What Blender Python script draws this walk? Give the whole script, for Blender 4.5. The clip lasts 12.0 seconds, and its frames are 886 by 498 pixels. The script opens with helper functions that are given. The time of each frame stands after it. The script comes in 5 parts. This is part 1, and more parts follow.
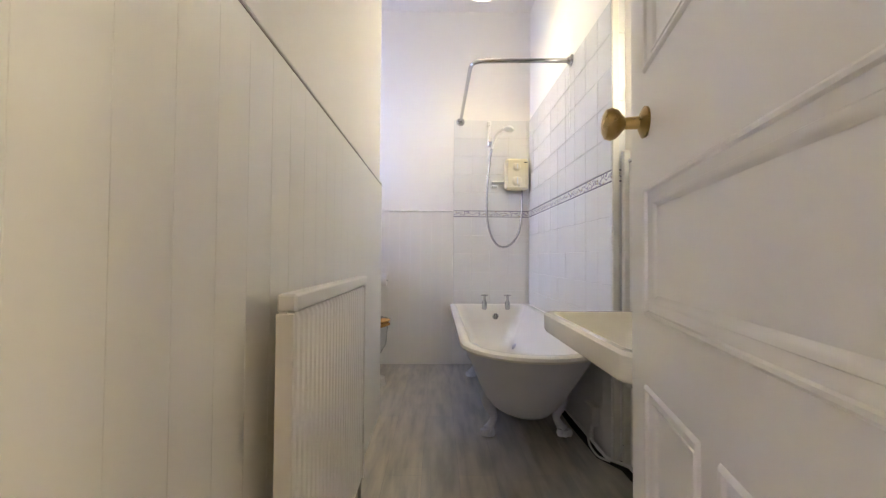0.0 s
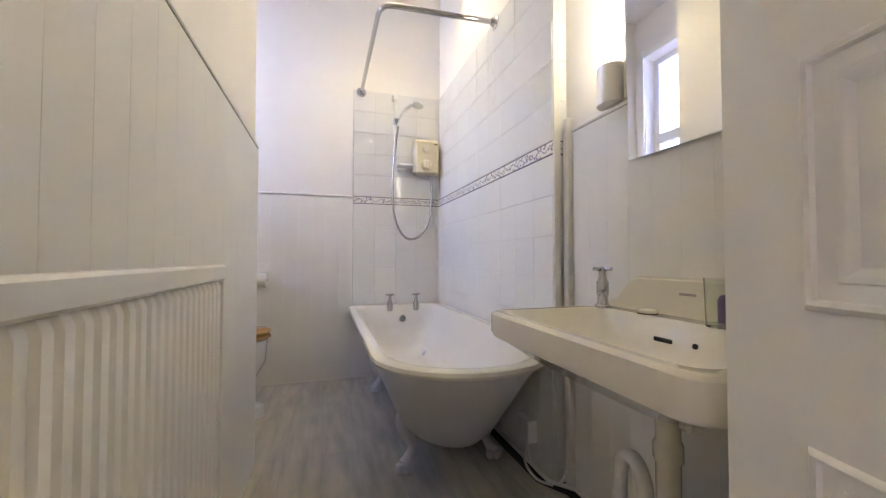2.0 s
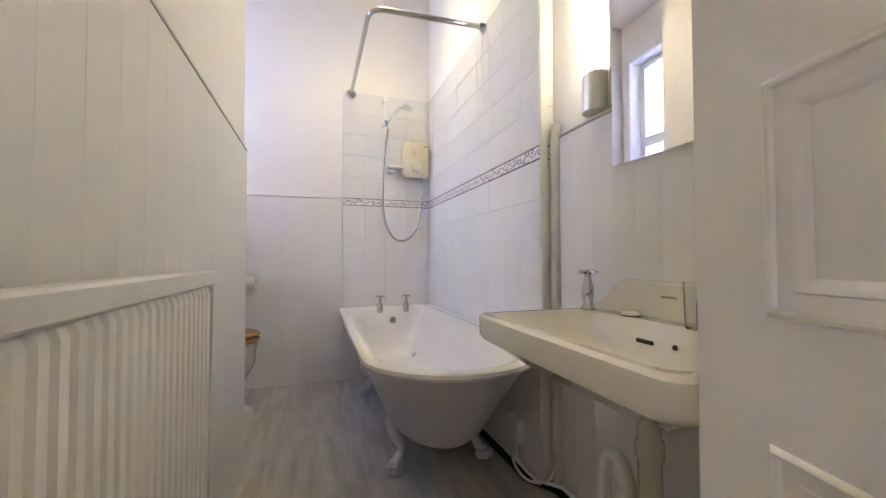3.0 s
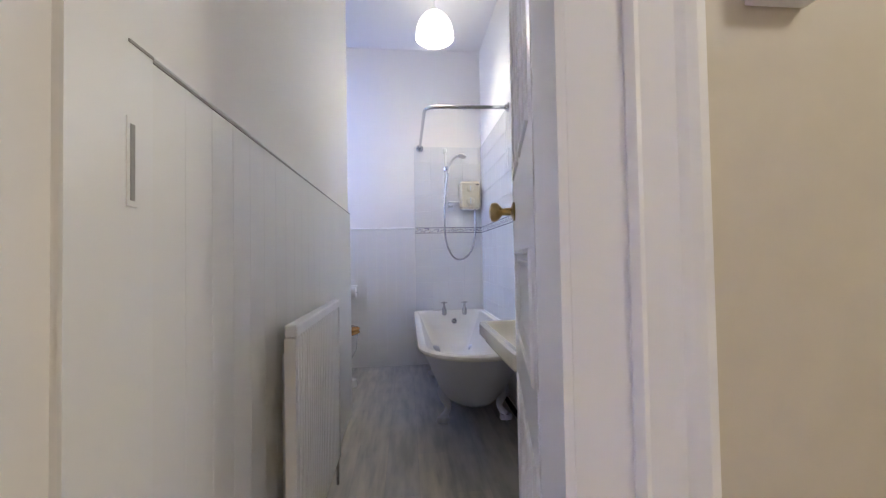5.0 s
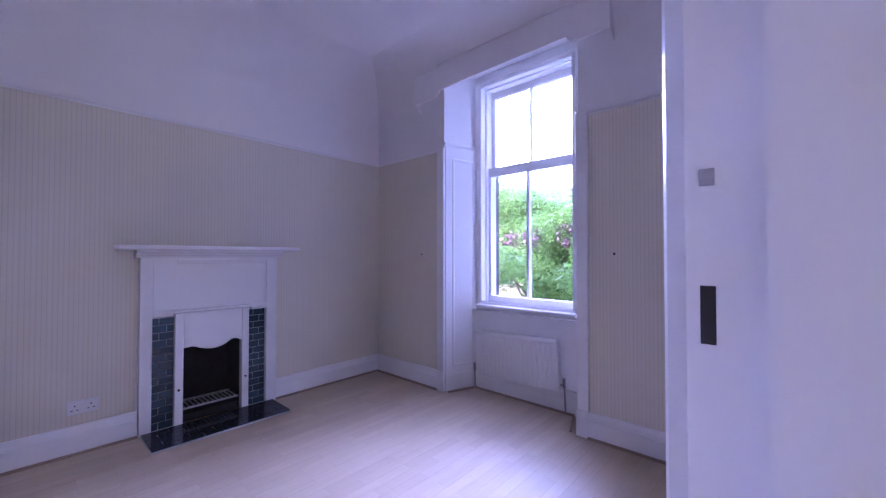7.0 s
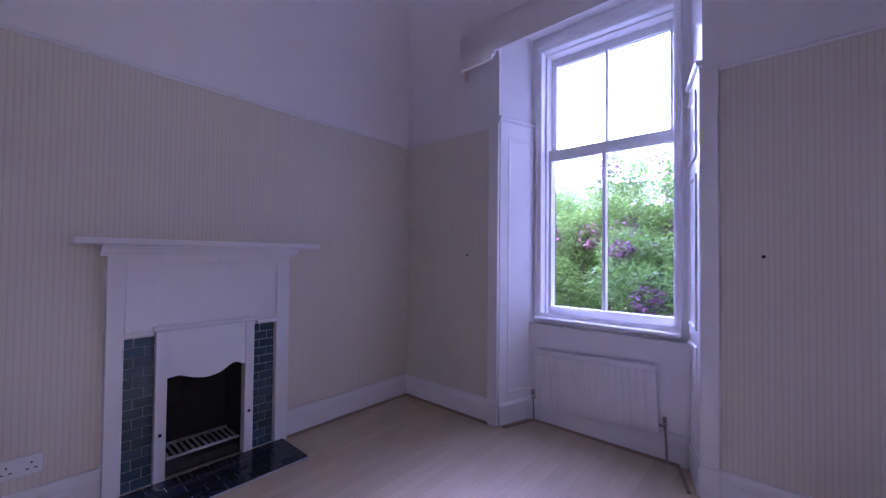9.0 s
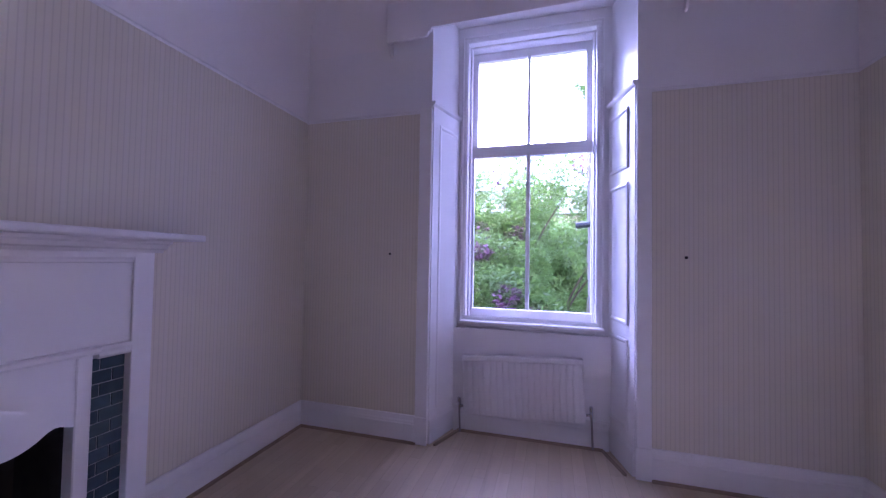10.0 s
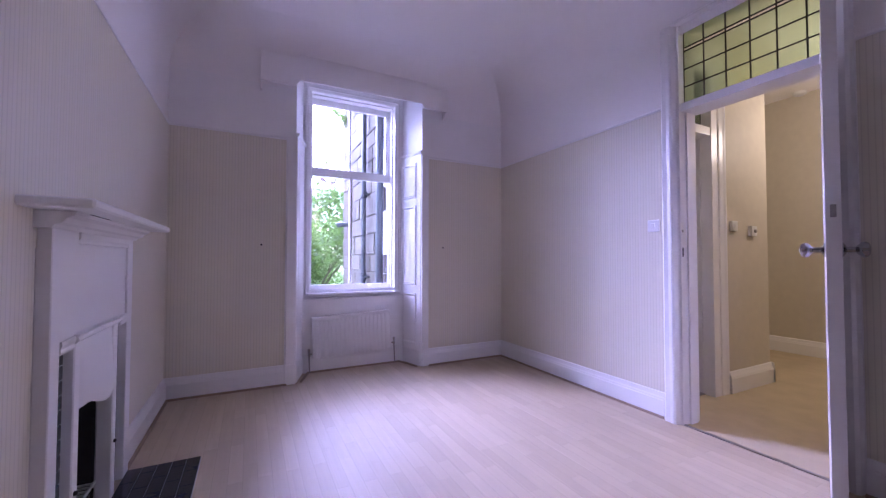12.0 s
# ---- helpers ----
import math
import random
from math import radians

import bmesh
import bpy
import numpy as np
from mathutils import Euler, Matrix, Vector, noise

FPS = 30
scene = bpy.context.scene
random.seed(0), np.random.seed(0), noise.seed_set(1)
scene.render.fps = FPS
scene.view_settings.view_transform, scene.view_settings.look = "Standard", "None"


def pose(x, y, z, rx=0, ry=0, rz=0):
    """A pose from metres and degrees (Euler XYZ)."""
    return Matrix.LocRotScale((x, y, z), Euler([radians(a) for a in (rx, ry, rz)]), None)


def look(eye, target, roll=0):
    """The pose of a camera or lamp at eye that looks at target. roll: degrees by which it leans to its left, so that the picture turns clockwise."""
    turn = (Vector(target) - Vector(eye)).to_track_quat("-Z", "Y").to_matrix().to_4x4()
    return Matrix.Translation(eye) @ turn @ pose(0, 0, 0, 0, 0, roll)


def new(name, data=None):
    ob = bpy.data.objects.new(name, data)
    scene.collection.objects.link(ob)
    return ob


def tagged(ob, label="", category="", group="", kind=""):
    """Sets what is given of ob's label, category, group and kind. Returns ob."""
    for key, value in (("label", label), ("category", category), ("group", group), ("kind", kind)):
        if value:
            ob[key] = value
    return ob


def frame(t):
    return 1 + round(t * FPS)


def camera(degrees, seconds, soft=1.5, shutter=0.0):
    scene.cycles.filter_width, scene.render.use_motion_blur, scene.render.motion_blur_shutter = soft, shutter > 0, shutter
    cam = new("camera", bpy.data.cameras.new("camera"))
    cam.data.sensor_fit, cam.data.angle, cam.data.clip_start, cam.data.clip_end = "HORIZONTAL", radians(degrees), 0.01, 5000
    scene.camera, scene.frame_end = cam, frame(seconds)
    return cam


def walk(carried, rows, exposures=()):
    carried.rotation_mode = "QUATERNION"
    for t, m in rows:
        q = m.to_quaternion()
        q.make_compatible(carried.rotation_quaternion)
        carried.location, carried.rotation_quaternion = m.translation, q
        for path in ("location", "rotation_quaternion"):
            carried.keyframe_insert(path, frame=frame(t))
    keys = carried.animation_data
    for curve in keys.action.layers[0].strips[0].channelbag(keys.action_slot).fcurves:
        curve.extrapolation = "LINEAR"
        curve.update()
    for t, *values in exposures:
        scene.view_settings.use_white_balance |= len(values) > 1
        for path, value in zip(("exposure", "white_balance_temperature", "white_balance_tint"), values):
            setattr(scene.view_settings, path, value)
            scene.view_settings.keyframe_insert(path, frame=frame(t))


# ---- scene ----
cam = camera(98.6, 12.0, soft=1.3)
PATH = [
    (0, (0.355, 0.262, 0.879), (0.386, 2.261, 0.924), 0.4),
    (0.5, (0.318, 0.407, 0.842), (0.532, 2.394, 0.89), 0.5),
    (1, (0.297, 0.543, 0.823), (0.707, 2.5, 0.874), 0.3),
    (1.5, (0.306, 0.645, 0.821), (0.833, 2.574, 0.874), 0.2),
    (2, (0.315, 0.683, 0.827), (0.899, 2.595, 0.879), -0.0),
    (2.5, (0.32, 0.688, 0.832), (0.933, 2.591, 0.885), -0.1),
    (3, (0.314, 0.666, 0.837), (0.946, 2.563, 0.89), -0.1),
    (3.2, (0.311, 0.635, 0.843), (0.946, 2.53, 0.899), -0.1),
    (4.8, (0.387, -0.134, 0.985), (0.835, 1.815, 1.012), -1.0),
    (5, (0.409, -0.132, 0.987), (0.598, 1.858, 1.033), -1.0),
    (5.5, (0.328, -0.286, 1.018), (-0.201, 1.642, 1.065), -0.4),
    (6, (0.166, -0.345, 1.074), (-0.844, 1.38, 1.117), -0.3),
    (6.5, (0.025, -0.362, 1.137), (-1.218, 1.204, 1.175), -0.1),
    (7, (-0.066, -0.354, 1.176), (-1.41, 1.127, 1.211), -0.0),
    (7.5, (-0.14, -0.328, 1.199), (-1.525, 1.113, 1.232), 0.0),
    (7.7, (-0.155, -0.312, 1.2), (-1.562, 1.11, 1.236), 0.2),
    (9.3, (-1.0, -0.114, 1.167), (-2.238, 1.455, 1.212), 0.9),
    (9.5, (-1.113, -0.1, 1.164), (-2.21, 1.571, 1.212), 0.9),
    (10, (-1.545, -0.179, 1.149), (-2.1, 1.742, 1.21), 1.0),
    (10.5, (-1.826, -0.371, 1.15), (-1.856, 1.628, 1.205), 0.5),
    (11, (-2.132, -0.723, 1.137), (-1.681, 1.225, 1.186), 0.4),
    (11.5, (-2.413, -1.092, 1.109), (-1.653, 0.757, 1.159), 0.2),
    (12, (-2.648, -1.407, 1.068), (-1.745, 0.377, 1.122), 0.1),
]
EXPO = [(0, 6.54, 6250, 5), (3.2, 6.46, 6300, 7), (5.0, 6.22, 5170, 10), (5.5, 5.97, 5060, 13), (6.0, 5.70, 5120, 18), (6.5, 5.56, 4980, 23), (7.6, 5.48, 4970, 28), (9.4, 5.06, 5280, 28), (10.5, 5.35, 5340, 35), (11.5, 5.55, 5580, 29), (12, 5.58, 5600, 28)]
walk(cam, [(t, look(eye, target, roll)) for t, eye, target, roll in PATH], EXPO)

# ---- world and lights ----
world = bpy.data.worlds.new("world")
scene.world = world
world.use_nodes = True
wn = world.node_tree.nodes
sky = wn.new("ShaderNodeTexSky")
sky.sky_type = "NISHITA"
sky.sun_disc = False
sky.sun_elevation, sky.sun_rotation = radians(38), radians(200)
sky.air_density, sky.dust_density = 1.0, 3.0
world.node_tree.links.new(sky.outputs[0], wn["Background"].inputs[0])
wn["Background"].inputs[1].default_value = 0.065


def lamp(name, kind, m, watts, colour, size=0.1):
    data = bpy.data.lights.new(name, kind)
    data.energy, data.color = watts, colour
    if kind == "SUN":
        data.angle = size
    elif kind == "AREA":
        data.shape, data.size, data.size_y = "RECTANGLE", size[0], size[1]
    else:
        data.shadow_soft_size = size
    ob = new(name, data)
    ob.matrix_world = m
    return ob


lamp("sun", "SUN", look((-3, -4, 6), (0, 0, 0)), 0.15, (1.0, 0.95, 0.88), radians(12))
WARM = (1.0, 0.79, 0.46)
lamp("pendant_bulb", "POINT", pose(0.64, 2.66, 2.715), 0.13, WARM, 0.018)
lamp("nook_window_sky", "AREA", look((-1.0, 3.06, 2.1), (0.0, 3.06, 1.9)), 0.10, (0.50, 0.53, 1.0), (0.42, 1.1))
# Added light panel beyond the garden trees, boosting the sky's light indoors.
lamp("bedroom_sky_panel", "AREA", look((-2.4, 14.5, 7.8), (-1.66, 2.5, 1.6)), 600.0, (0.58, 0.57, 1.0), (18.0, 8.0))
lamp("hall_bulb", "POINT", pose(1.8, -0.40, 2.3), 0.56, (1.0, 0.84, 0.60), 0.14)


# ---- materials ----
def tree_of(name):
    m = bpy.data.materials.new(name)
    m.use_nodes = True
    nt = m.node_tree
    return m, nt, nt.nodes["Principled BSDF"]


def node(nt, kind, **inputs):
    n = nt.nodes.new(kind)
    for k, v in inputs.items():
        n.inputs[k.replace("_", " ")].default_value = v
    return n


def math_node(nt, op, a, b=None):
    n = nt.nodes.new("ShaderNodeMath")
    n.operation = op
    for i, v in enumerate((a, b)):
        if v is None:
            continue
        if isinstance(v, (int, float)):
            n.inputs[i].default_value = v
        else:
            nt.links.new(v, n.inputs[i])
    return n.outputs[0]


def mix_colour(nt, fac, a, b):
    n = nt.nodes.new("ShaderNodeMix")
    n.data_type = "RGBA"
    for i, v in ((0, fac), (6, a), (7, b)):
        if isinstance(v, (int, float)):
            n.inputs[i].default_value = v
        elif isinstance(v, tuple):
            n.inputs[i].default_value = (*v[:3], 1)
        else:
            nt.links.new(v, n.inputs[i])
    return n.outputs[2]


def scaled(col, k):
    return tuple(min(1.0, c * k) for c in col)


def place(nt):
    return nt.nodes.new("ShaderNodeNewGeometry").outputs["Position"]


def noise_of(nt, scale, detail=4.0, vec=None, stretch=None):
    n = node(nt, "ShaderNodeTexNoise", Scale=scale, Detail=detail)
    v = vec if vec is not None else place(nt)
    if stretch:
        mp = nt.nodes.new("ShaderNodeMapping")
        mp.inputs["Scale"].default_value = stretch
        nt.links.new(v, mp.inputs[0])
        v = mp.outputs[0]
    nt.links.new(v, n.inputs["Vector"])
    return n.outputs["Fac"]


def bump(nt, b, height, strength, distance=0.0006):
    n = node(nt, "ShaderNodeBump", Strength=strength, Distance=distance)
    nt.links.new(height, n.inputs["Height"])
    nt.links.new(n.outputs[0], b.inputs["Normal"])


def plain(name, col, rough=0.5, metal=0.0, var=0.06, scale=3.0, fine=90.0, relief=0.15, coat=0.0, random=0.0):
    """Paint, plaster, china or metal: broad stains, fine grain and relief."""
    m, nt, b = tree_of(name)
    broad = noise_of(nt, scale)
    c = mix_colour(nt, broad, scaled(col, 1 - var), scaled(col, 1 + var))
    if random:
        r = nt.nodes.new("ShaderNodeObjectInfo").outputs["Random"]
        c = mix_colour(nt, math_node(nt, "MULTIPLY", r, random), c, scaled(col, 0.45))
    nt.links.new(c, b.inputs["Base Color"])
    grain = noise_of(nt, fine)
    rr = math_node(nt, "ADD", math_node(nt, "MULTIPLY", grain, 0.05), rough - 0.025)
    nt.links.new(rr, b.inputs["Roughness"])
    b.inputs["Metallic"].default_value = metal
    b.inputs["Coat Weight"].default_value = coat
    if relief:
        bump(nt, b, grain, relief)
    return m


def striped_paper(name, axis):
    """Cream wallpaper with fine vertical stripes along one axis."""
    m, nt, b = tree_of(name)
    sep = nt.nodes.new("ShaderNodeSeparateXYZ")
    nt.links.new(place(nt), sep.inputs[0])
    u = sep.outputs[axis]
    wide = math_node(nt, "SINE", math_node(nt, "MULTIPLY", u, 2 * math.pi / 0.066))
    thin = math_node(nt, "SINE", math_node(nt, "MULTIPLY", u, 2 * math.pi / 0.033))
    line = math_node(nt, "GREATER_THAN", math_node(nt, "ADD", wide, math_node(nt, "MULTIPLY", thin, 0.6)), 0.55)
    fine = math_node(nt, "GREATER_THAN", math_node(nt, "SINE", math_node(nt, "MULTIPLY", u, 2 * math.pi / 0.022)), 0.80)
    a = mix_colour(nt, noise_of(nt, 2.0), (0.70, 0.655, 0.525), (0.75, 0.70, 0.56))
    c = mix_colour(nt, math_node(nt, "MULTIPLY", line, math_node(nt, "ADD", math_node(nt, "MULTIPLY", noise_of(nt, 1.3), 0.5), 0.30)), a, (0.74, 0.69, 0.585))
    c = mix_colour(nt, math_node(nt, "MULTIPLY", fine, 0.34), c, (0.50, 0.455, 0.35))
    nt.links.new(c, b.inputs["Base Color"])
    b.inputs["Roughness"].default_value = 0.55
    bump(nt, b, math_node(nt, "ADD", math_node(nt, "MULTIPLY", line, 0.6), noise_of(nt, 160)), 0.2)
    return m


def strip_floor(name, light, dark, length, width, rough, streak, fine=46):
    """Floor strips laid along y, each its own tone, with long grain."""
    m, nt, b = tree_of(name)
    sep = nt.nodes.new("ShaderNodeSeparateXYZ")
    nt.links.new(place(nt), sep.inputs[0])
    comb = nt.nodes.new("ShaderNodeCombineXYZ")
    nt.links.new(sep.outputs[1], comb.inputs[0])
    nt.links.new(sep.outputs[0], comb.inputs[1])
    brick = node(nt, "ShaderNodeTexBrick", Scale=1.0)
    brick.offset = 0.37
    for k, v in (("Brick Width", length), ("Row Height", width), ("Mortar Size", 0.0006)):
        brick.inputs[k].default_value = v
    brick.inputs["Color1"].default_value = (*light, 1)
    brick.inputs["Color2"].default_value = (*dark, 1)
    brick.inputs["Mortar"].default_value = (*scaled(dark, 0.7), 1)
    nt.links.new(comb.outputs[0], brick.inputs["Vector"])
    grain = noise_of(nt, 1.0, 6.0, stretch=(fine, 3, fine))
    blot = noise_of(nt, 3.5, 5.0)
    grain_c = math_node(nt, "MINIMUM", math_node(nt, "MAXIMUM", math_node(nt, "MULTIPLY", math_node(nt, "SUBTRACT", grain, 0.36), 3.2), 0.0), 1.0)
    blot_c = math_node(nt, "MINIMUM", math_node(nt, "MAXIMUM", math_node(nt, "MULTIPLY", math_node(nt, "SUBTRACT", noise_of(nt, 1.0, 5.0, stretch=(11, 3.5, 11)), 0.46), 3.6), 0.0), 1.0)
    c = mix_colour(nt, math_node(nt, "MULTIPLY", grain_c, streak), brick.outputs["Color"], scaled(dark, 0.62))
    c = mix_colour(nt, math_node(nt, "MULTIPLY", blot_c, streak * 0.7), c, scaled(light, 1.12))
    r = nt.nodes.new("ShaderNodeObjectInfo").outputs["Random"]
    c = mix_colour(nt, math_node(nt, "MULTIPLY", r, 0.14), c, scaled(dark, 0.7))
    nt.links.new(c, b.inputs["Base Color"])
    rr = math_node(nt, "ADD", math_node(nt, "MULTIPLY", blot, 0.14), rough - 0.07)
    nt.links.new(rr, b.inputs["Roughness"])
    bump(nt, b, grain, 0.12, 0.001)
    return m


def glowing(name, col, strength):
    m, nt, b = tree_of(name)
    b.inputs["Base Color"].default_value = (0.9, 0.88, 0.82, 1)
    b.inputs["Roughness"].default_value = 0.25
    b.inputs["Emission Color"].default_value = (*col, 1)
    b.inputs["Emission Strength"].default_value = strength
    return m


def foliage(name, col, through_col):
    """Thin leaves: each its own tone, with light passing through the blade."""
    m, nt, b = tree_of(name)
    r = nt.nodes.new("ShaderNodeNewGeometry").outputs["Random Per Island"]
    c = mix_colour(nt, r, scaled(col, 0.75), scaled(col, 1.45))
    c = mix_colour(nt, math_node(nt, "MULTIPLY", noise_of(nt, 0.9), 0.35), c, (0.12, 0.13, 0.03))
    nt.links.new(c, b.inputs["Base Color"])
    b.inputs["Roughness"].default_value = 0.55
    t = node(nt, "ShaderNodeBsdfTranslucent")
    nt.links.new(mix_colour(nt, r, scaled(through_col, 0.8), scaled(through_col, 1.3)), t.inputs["Color"])
    mix = node(nt, "ShaderNodeMixShader", Fac=0.45)
    out = nt.nodes["Material Output"]
    nt.links.new(b.outputs[0], mix.inputs[1])
    nt.links.new(t.outputs[0], mix.inputs[2])
    nt.links.new(mix.outputs[0], out.inputs["Surface"])
    return m


def glass(name, col, rough=0.0):
    m, nt, b = tree_of(name)
    b.inputs["Base Color"].default_value = (*col, 1)
    b.inputs["Transmission Weight"].default_value = 1.0
    b.inputs["Roughness"].default_value = rough
    b.inputs["IOR"].default_value = 1.45
    return m


PLASTER = plain("white_plaster", (0.86, 0.83, 0.80), 0.75, var=0.03, scale=1.2, fine=140, relief=0.12)
GLOSS = plain("white_gloss_paint", (0.83, 0.815, 0.79), 0.30, var=0.03, scale=2.5, fine=30, relief=0.03)
CREAM = plain("cream_gloss_paint", (0.76, 0.73, 0.66), 0.32, var=0.03, scale=2.5, fine=30, relief=0.03)
CLAD = plain("white_board_paint", (0.82, 0.80, 0.765), 0.36, var=0.03, scale=4, fine=40, relief=0.03, random=0.02)
# Mid grey that paints the shade in narrow gaps and slots.
SHADOW_LINE = plain("grey_shade_line", (0.36, 0.34, 0.32), 0.7)
PAPER_X = striped_paper("striped_wallpaper", 0)
PAPER_Y = striped_paper("striped_wallpaper", 1)
HALL_PAPER = plain("beige_wallpaper", (0.62, 0.56, 0.44), 0.6, var=0.07, scale=14, fine=40, relief=0.35)
LAMINATE = strip_floor("pale_maple_laminate", (0.60, 0.485, 0.325), (0.53, 0.42, 0.275), 0.42, 0.065, 0.55, 0.14)
VINYL = strip_floor("grey_wood_vinyl", (0.57, 0.52, 0.44), (0.42, 0.41, 0.40), 0.91, 0.15, 0.42, 0.72, 24)
CARPET = plain("beige_carpet", (0.56, 0.46, 0.30), 0.95, var=0.18, scale=5, fine=400, relief=0.9)
BEAD = plain("brown_floor_bead", (0.30, 0.22, 0.14), 0.5)
TILE = plain("white_glazed_tile", (0.80, 0.79, 0.78), 0.10, var=0.02, scale=8, fine=22, relief=0.10, random=0.05)
GROUT = plain("pale_grout", (0.72, 0.70, 0.68), 0.85)
CHINA = plain("cream_china", (0.82, 0.78, 0.68), 0.09, var=0.02, scale=4, fine=30, relief=0.02, coat=0.5)
WHITE_CHINA = plain("white_china", (0.80, 0.79, 0.77), 0.09, var=0.02, relief=0.02, coat=0.5)
ENAMEL = plain("white_bath_enamel", (0.82, 0.79, 0.74), 0.24, var=0.02, scale=5, fine=30, relief=0.02)
BATH_PAINT = plain("pale_grey_bath_paint", (0.58, 0.58, 0.63), 0.45, var=0.08, scale=5, fine=120, relief=0.3)
CHROME = plain("chrome", (0.52, 0.52, 0.54), 0.10, 1.0, var=0.02, relief=0.0)
BRUSHED = plain("brushed_nickel", (0.72, 0.70, 0.68), 0.38, 1.0, var=0.05, scale=30, relief=0.05)
BRASS = plain("worn_brass", (0.42, 0.30, 0.12), 0.28, 1.0, var=0.2, scale=40, relief=0.1)
STEEL = plain("tarnished_steel", (0.35, 0.33, 0.31), 0.4, 1.0, var=0.3, scale=60)
PLASTIC = plain("white_plastic", (0.78, 0.77, 0.74), 0.3, var=0.02, relief=0.03)
IVORY = plain("ivory_plastic", (0.78, 0.70, 0.50), 0.3, var=0.03, relief=0.03)
OAK = plain("varnished_oak", (0.48, 0.27, 0.09), 0.25, var=0.25, scale=30, fine=120, coat=0.3)
DARK = plain("dark_soot", (0.030, 0.027, 0.025), 0.9, var=0.4, scale=20)
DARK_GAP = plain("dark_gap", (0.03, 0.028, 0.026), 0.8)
IRON = plain("black_cast_iron", (0.05, 0.048, 0.045), 0.6, 0.4, var=0.3, scale=25)
HEARTH_TILE = plain("dark_glazed_hearth_tile", (0.035, 0.042, 0.06), 0.12, var=0.4, scale=18, fine=30, relief=0.1, random=0.5)
BLUE_TILE = plain("mottled_blue_green_tile", (0.055, 0.095, 0.12), 0.12, var=0.45, scale=24, fine=30, relief=0.1, random=0.6)
TILE_GROUT = plain("pale_tile_grout", (0.50, 0.50, 0.50), 0.9)
GRATE = plain("worn_steel_grate", (0.50, 0.49, 0.48), 0.5, 0.3, var=0.3, scale=40)
MIRROR = plain("mirror_silver", (0.9, 0.9, 0.9), 0.01, 1.0, var=0.0, relief=0.0)
PANE = glass("window_glass", (1, 1, 1))
STAINED = glass("pale_green_leaded_glass", (0.62, 0.76, 0.50), 0.25)
CLEAR_LEADED = glass("white_leaded_glass", (0.9, 0.9, 0.8), 0.25)
LEAD = plain("lead_came", (0.06, 0.06, 0.06), 0.5, 0.5)
STONE = plain("weathered_sandstone", (0.15, 0.122, 0.097), 0.9, var=0.35, scale=6, fine=60, relief=0.9, random=0.7)
PIPE_PAINT = plain("dark_grey_pipe_paint", (0.045, 0.05, 0.06), 0.45, var=0.2, scale=10)
LEAF = foliage("green_leaves", (0.085, 0.150, 0.040), (0.17, 0.28, 0.06))
BLOSSOM = plain("purple_blossom", (0.16, 0.05, 0.14), 0.6, var=0.4, scale=5)
BARK = plain("brown_bark", (0.10, 0.075, 0.05), 0.9, var=0.4, scale=12, relief=0.9)
GRASS = plain("garden_grass", (0.07, 0.11, 0.03), 0.9, var=0.4, scale=1.5, relief=0.6)
SLATE = plain("grey_slate", (0.20, 0.19, 0.21), 0.7, var=0.25, scale=3)
PAPER_ROLL = plain("white_tissue_paper", (0.82, 0.80, 0.78), 0.9, relief=0.3)


# ---- mesh helpers ----
def box(bm, x0, x1, y0, y1, z0, z1, bevel=0.0, seg=1):
    vs = bmesh.ops.create_cube(bm, size=1.0)["verts"]
    for v in vs:
        v.co = Vector(((x0 + x1) / 2 + v.co.x * (x1 - x0), (y0 + y1) / 2 + v.co.y * (y1 - y0), (z0 + z1) / 2 + v.co.z * (z1 - z0)))
    if bevel:
        es = {e for v in vs for e in v.link_edges}
        bmesh.ops.bevel(bm, geom=list(es), offset=bevel, segments=seg, affect="EDGES", profile=0.5)
    return vs


def rings(bm, loops, cap_start=True, cap_end=True, closed=True):
    """Skin a list of equal-length loops of points."""
    made = [[bm.verts.new(p) for p in loop] for loop in loops]
    n = len(made[0])
    for a, b in zip(made, made[1:]):
        for i in range(n if closed else n - 1):
            j = (i + 1) % n
            bm.faces.new((a[i], a[j], b[j], b[i]))
    if cap_start:
        bm.faces.new(made[0][::-1])
    if cap_end:
        bm.faces.new(made[-1])
    return made


def tube(bm, pts, r, seg=12):
    """A round bar along a line of points; r may be one radius or one for each point."""
    pts = [Vector(p) for p in pts]
    rs = r if isinstance(r, (list, tuple)) else [r] * len(pts)
    loops, up = [], None
    for i, p in enumerate(pts):
        d = (pts[min(i + 1, len(pts) - 1)] - pts[max(i - 1, 0)]).normalized()
        if up is None:
            up = d.orthogonal().normalized()
        up = (up - d * up.dot(d)).normalized()
        side = d.cross(up)
        loops.append([p + rs[i] * (math.cos(a) * up + math.sin(a) * side) for a in (2 * math.pi * k / seg for k in range(seg))])
    rings(bm, loops)


def lathe(bm, profile, base, axis=(0, 0, 1), seg=24):
    """Turn (radius, height) pairs round an axis through base."""
    q = Vector((0, 0, 1)).rotation_difference(Vector(axis))
    loops = []
    for r, h in profile:
        r = max(r, 0.0004)
        loops.append([Vector(base) + q @ Vector((r * math.cos(2 * math.pi * k / seg), r * math.sin(2 * math.pi * k / seg), h)) for k in range(seg)])
    rings(bm, loops)


def prism(bm, poly, lo, hi, axis="z"):
    """A flat polygon pushed along an axis."""
    def at(p, h):
        return {"z": (p[0], p[1], h), "y": (p[0], h, p[1]), "x": (h, p[0], p[1])}[axis]
    rings(bm, [[at(p, lo) for p in poly], [at(p, hi) for p in poly]])


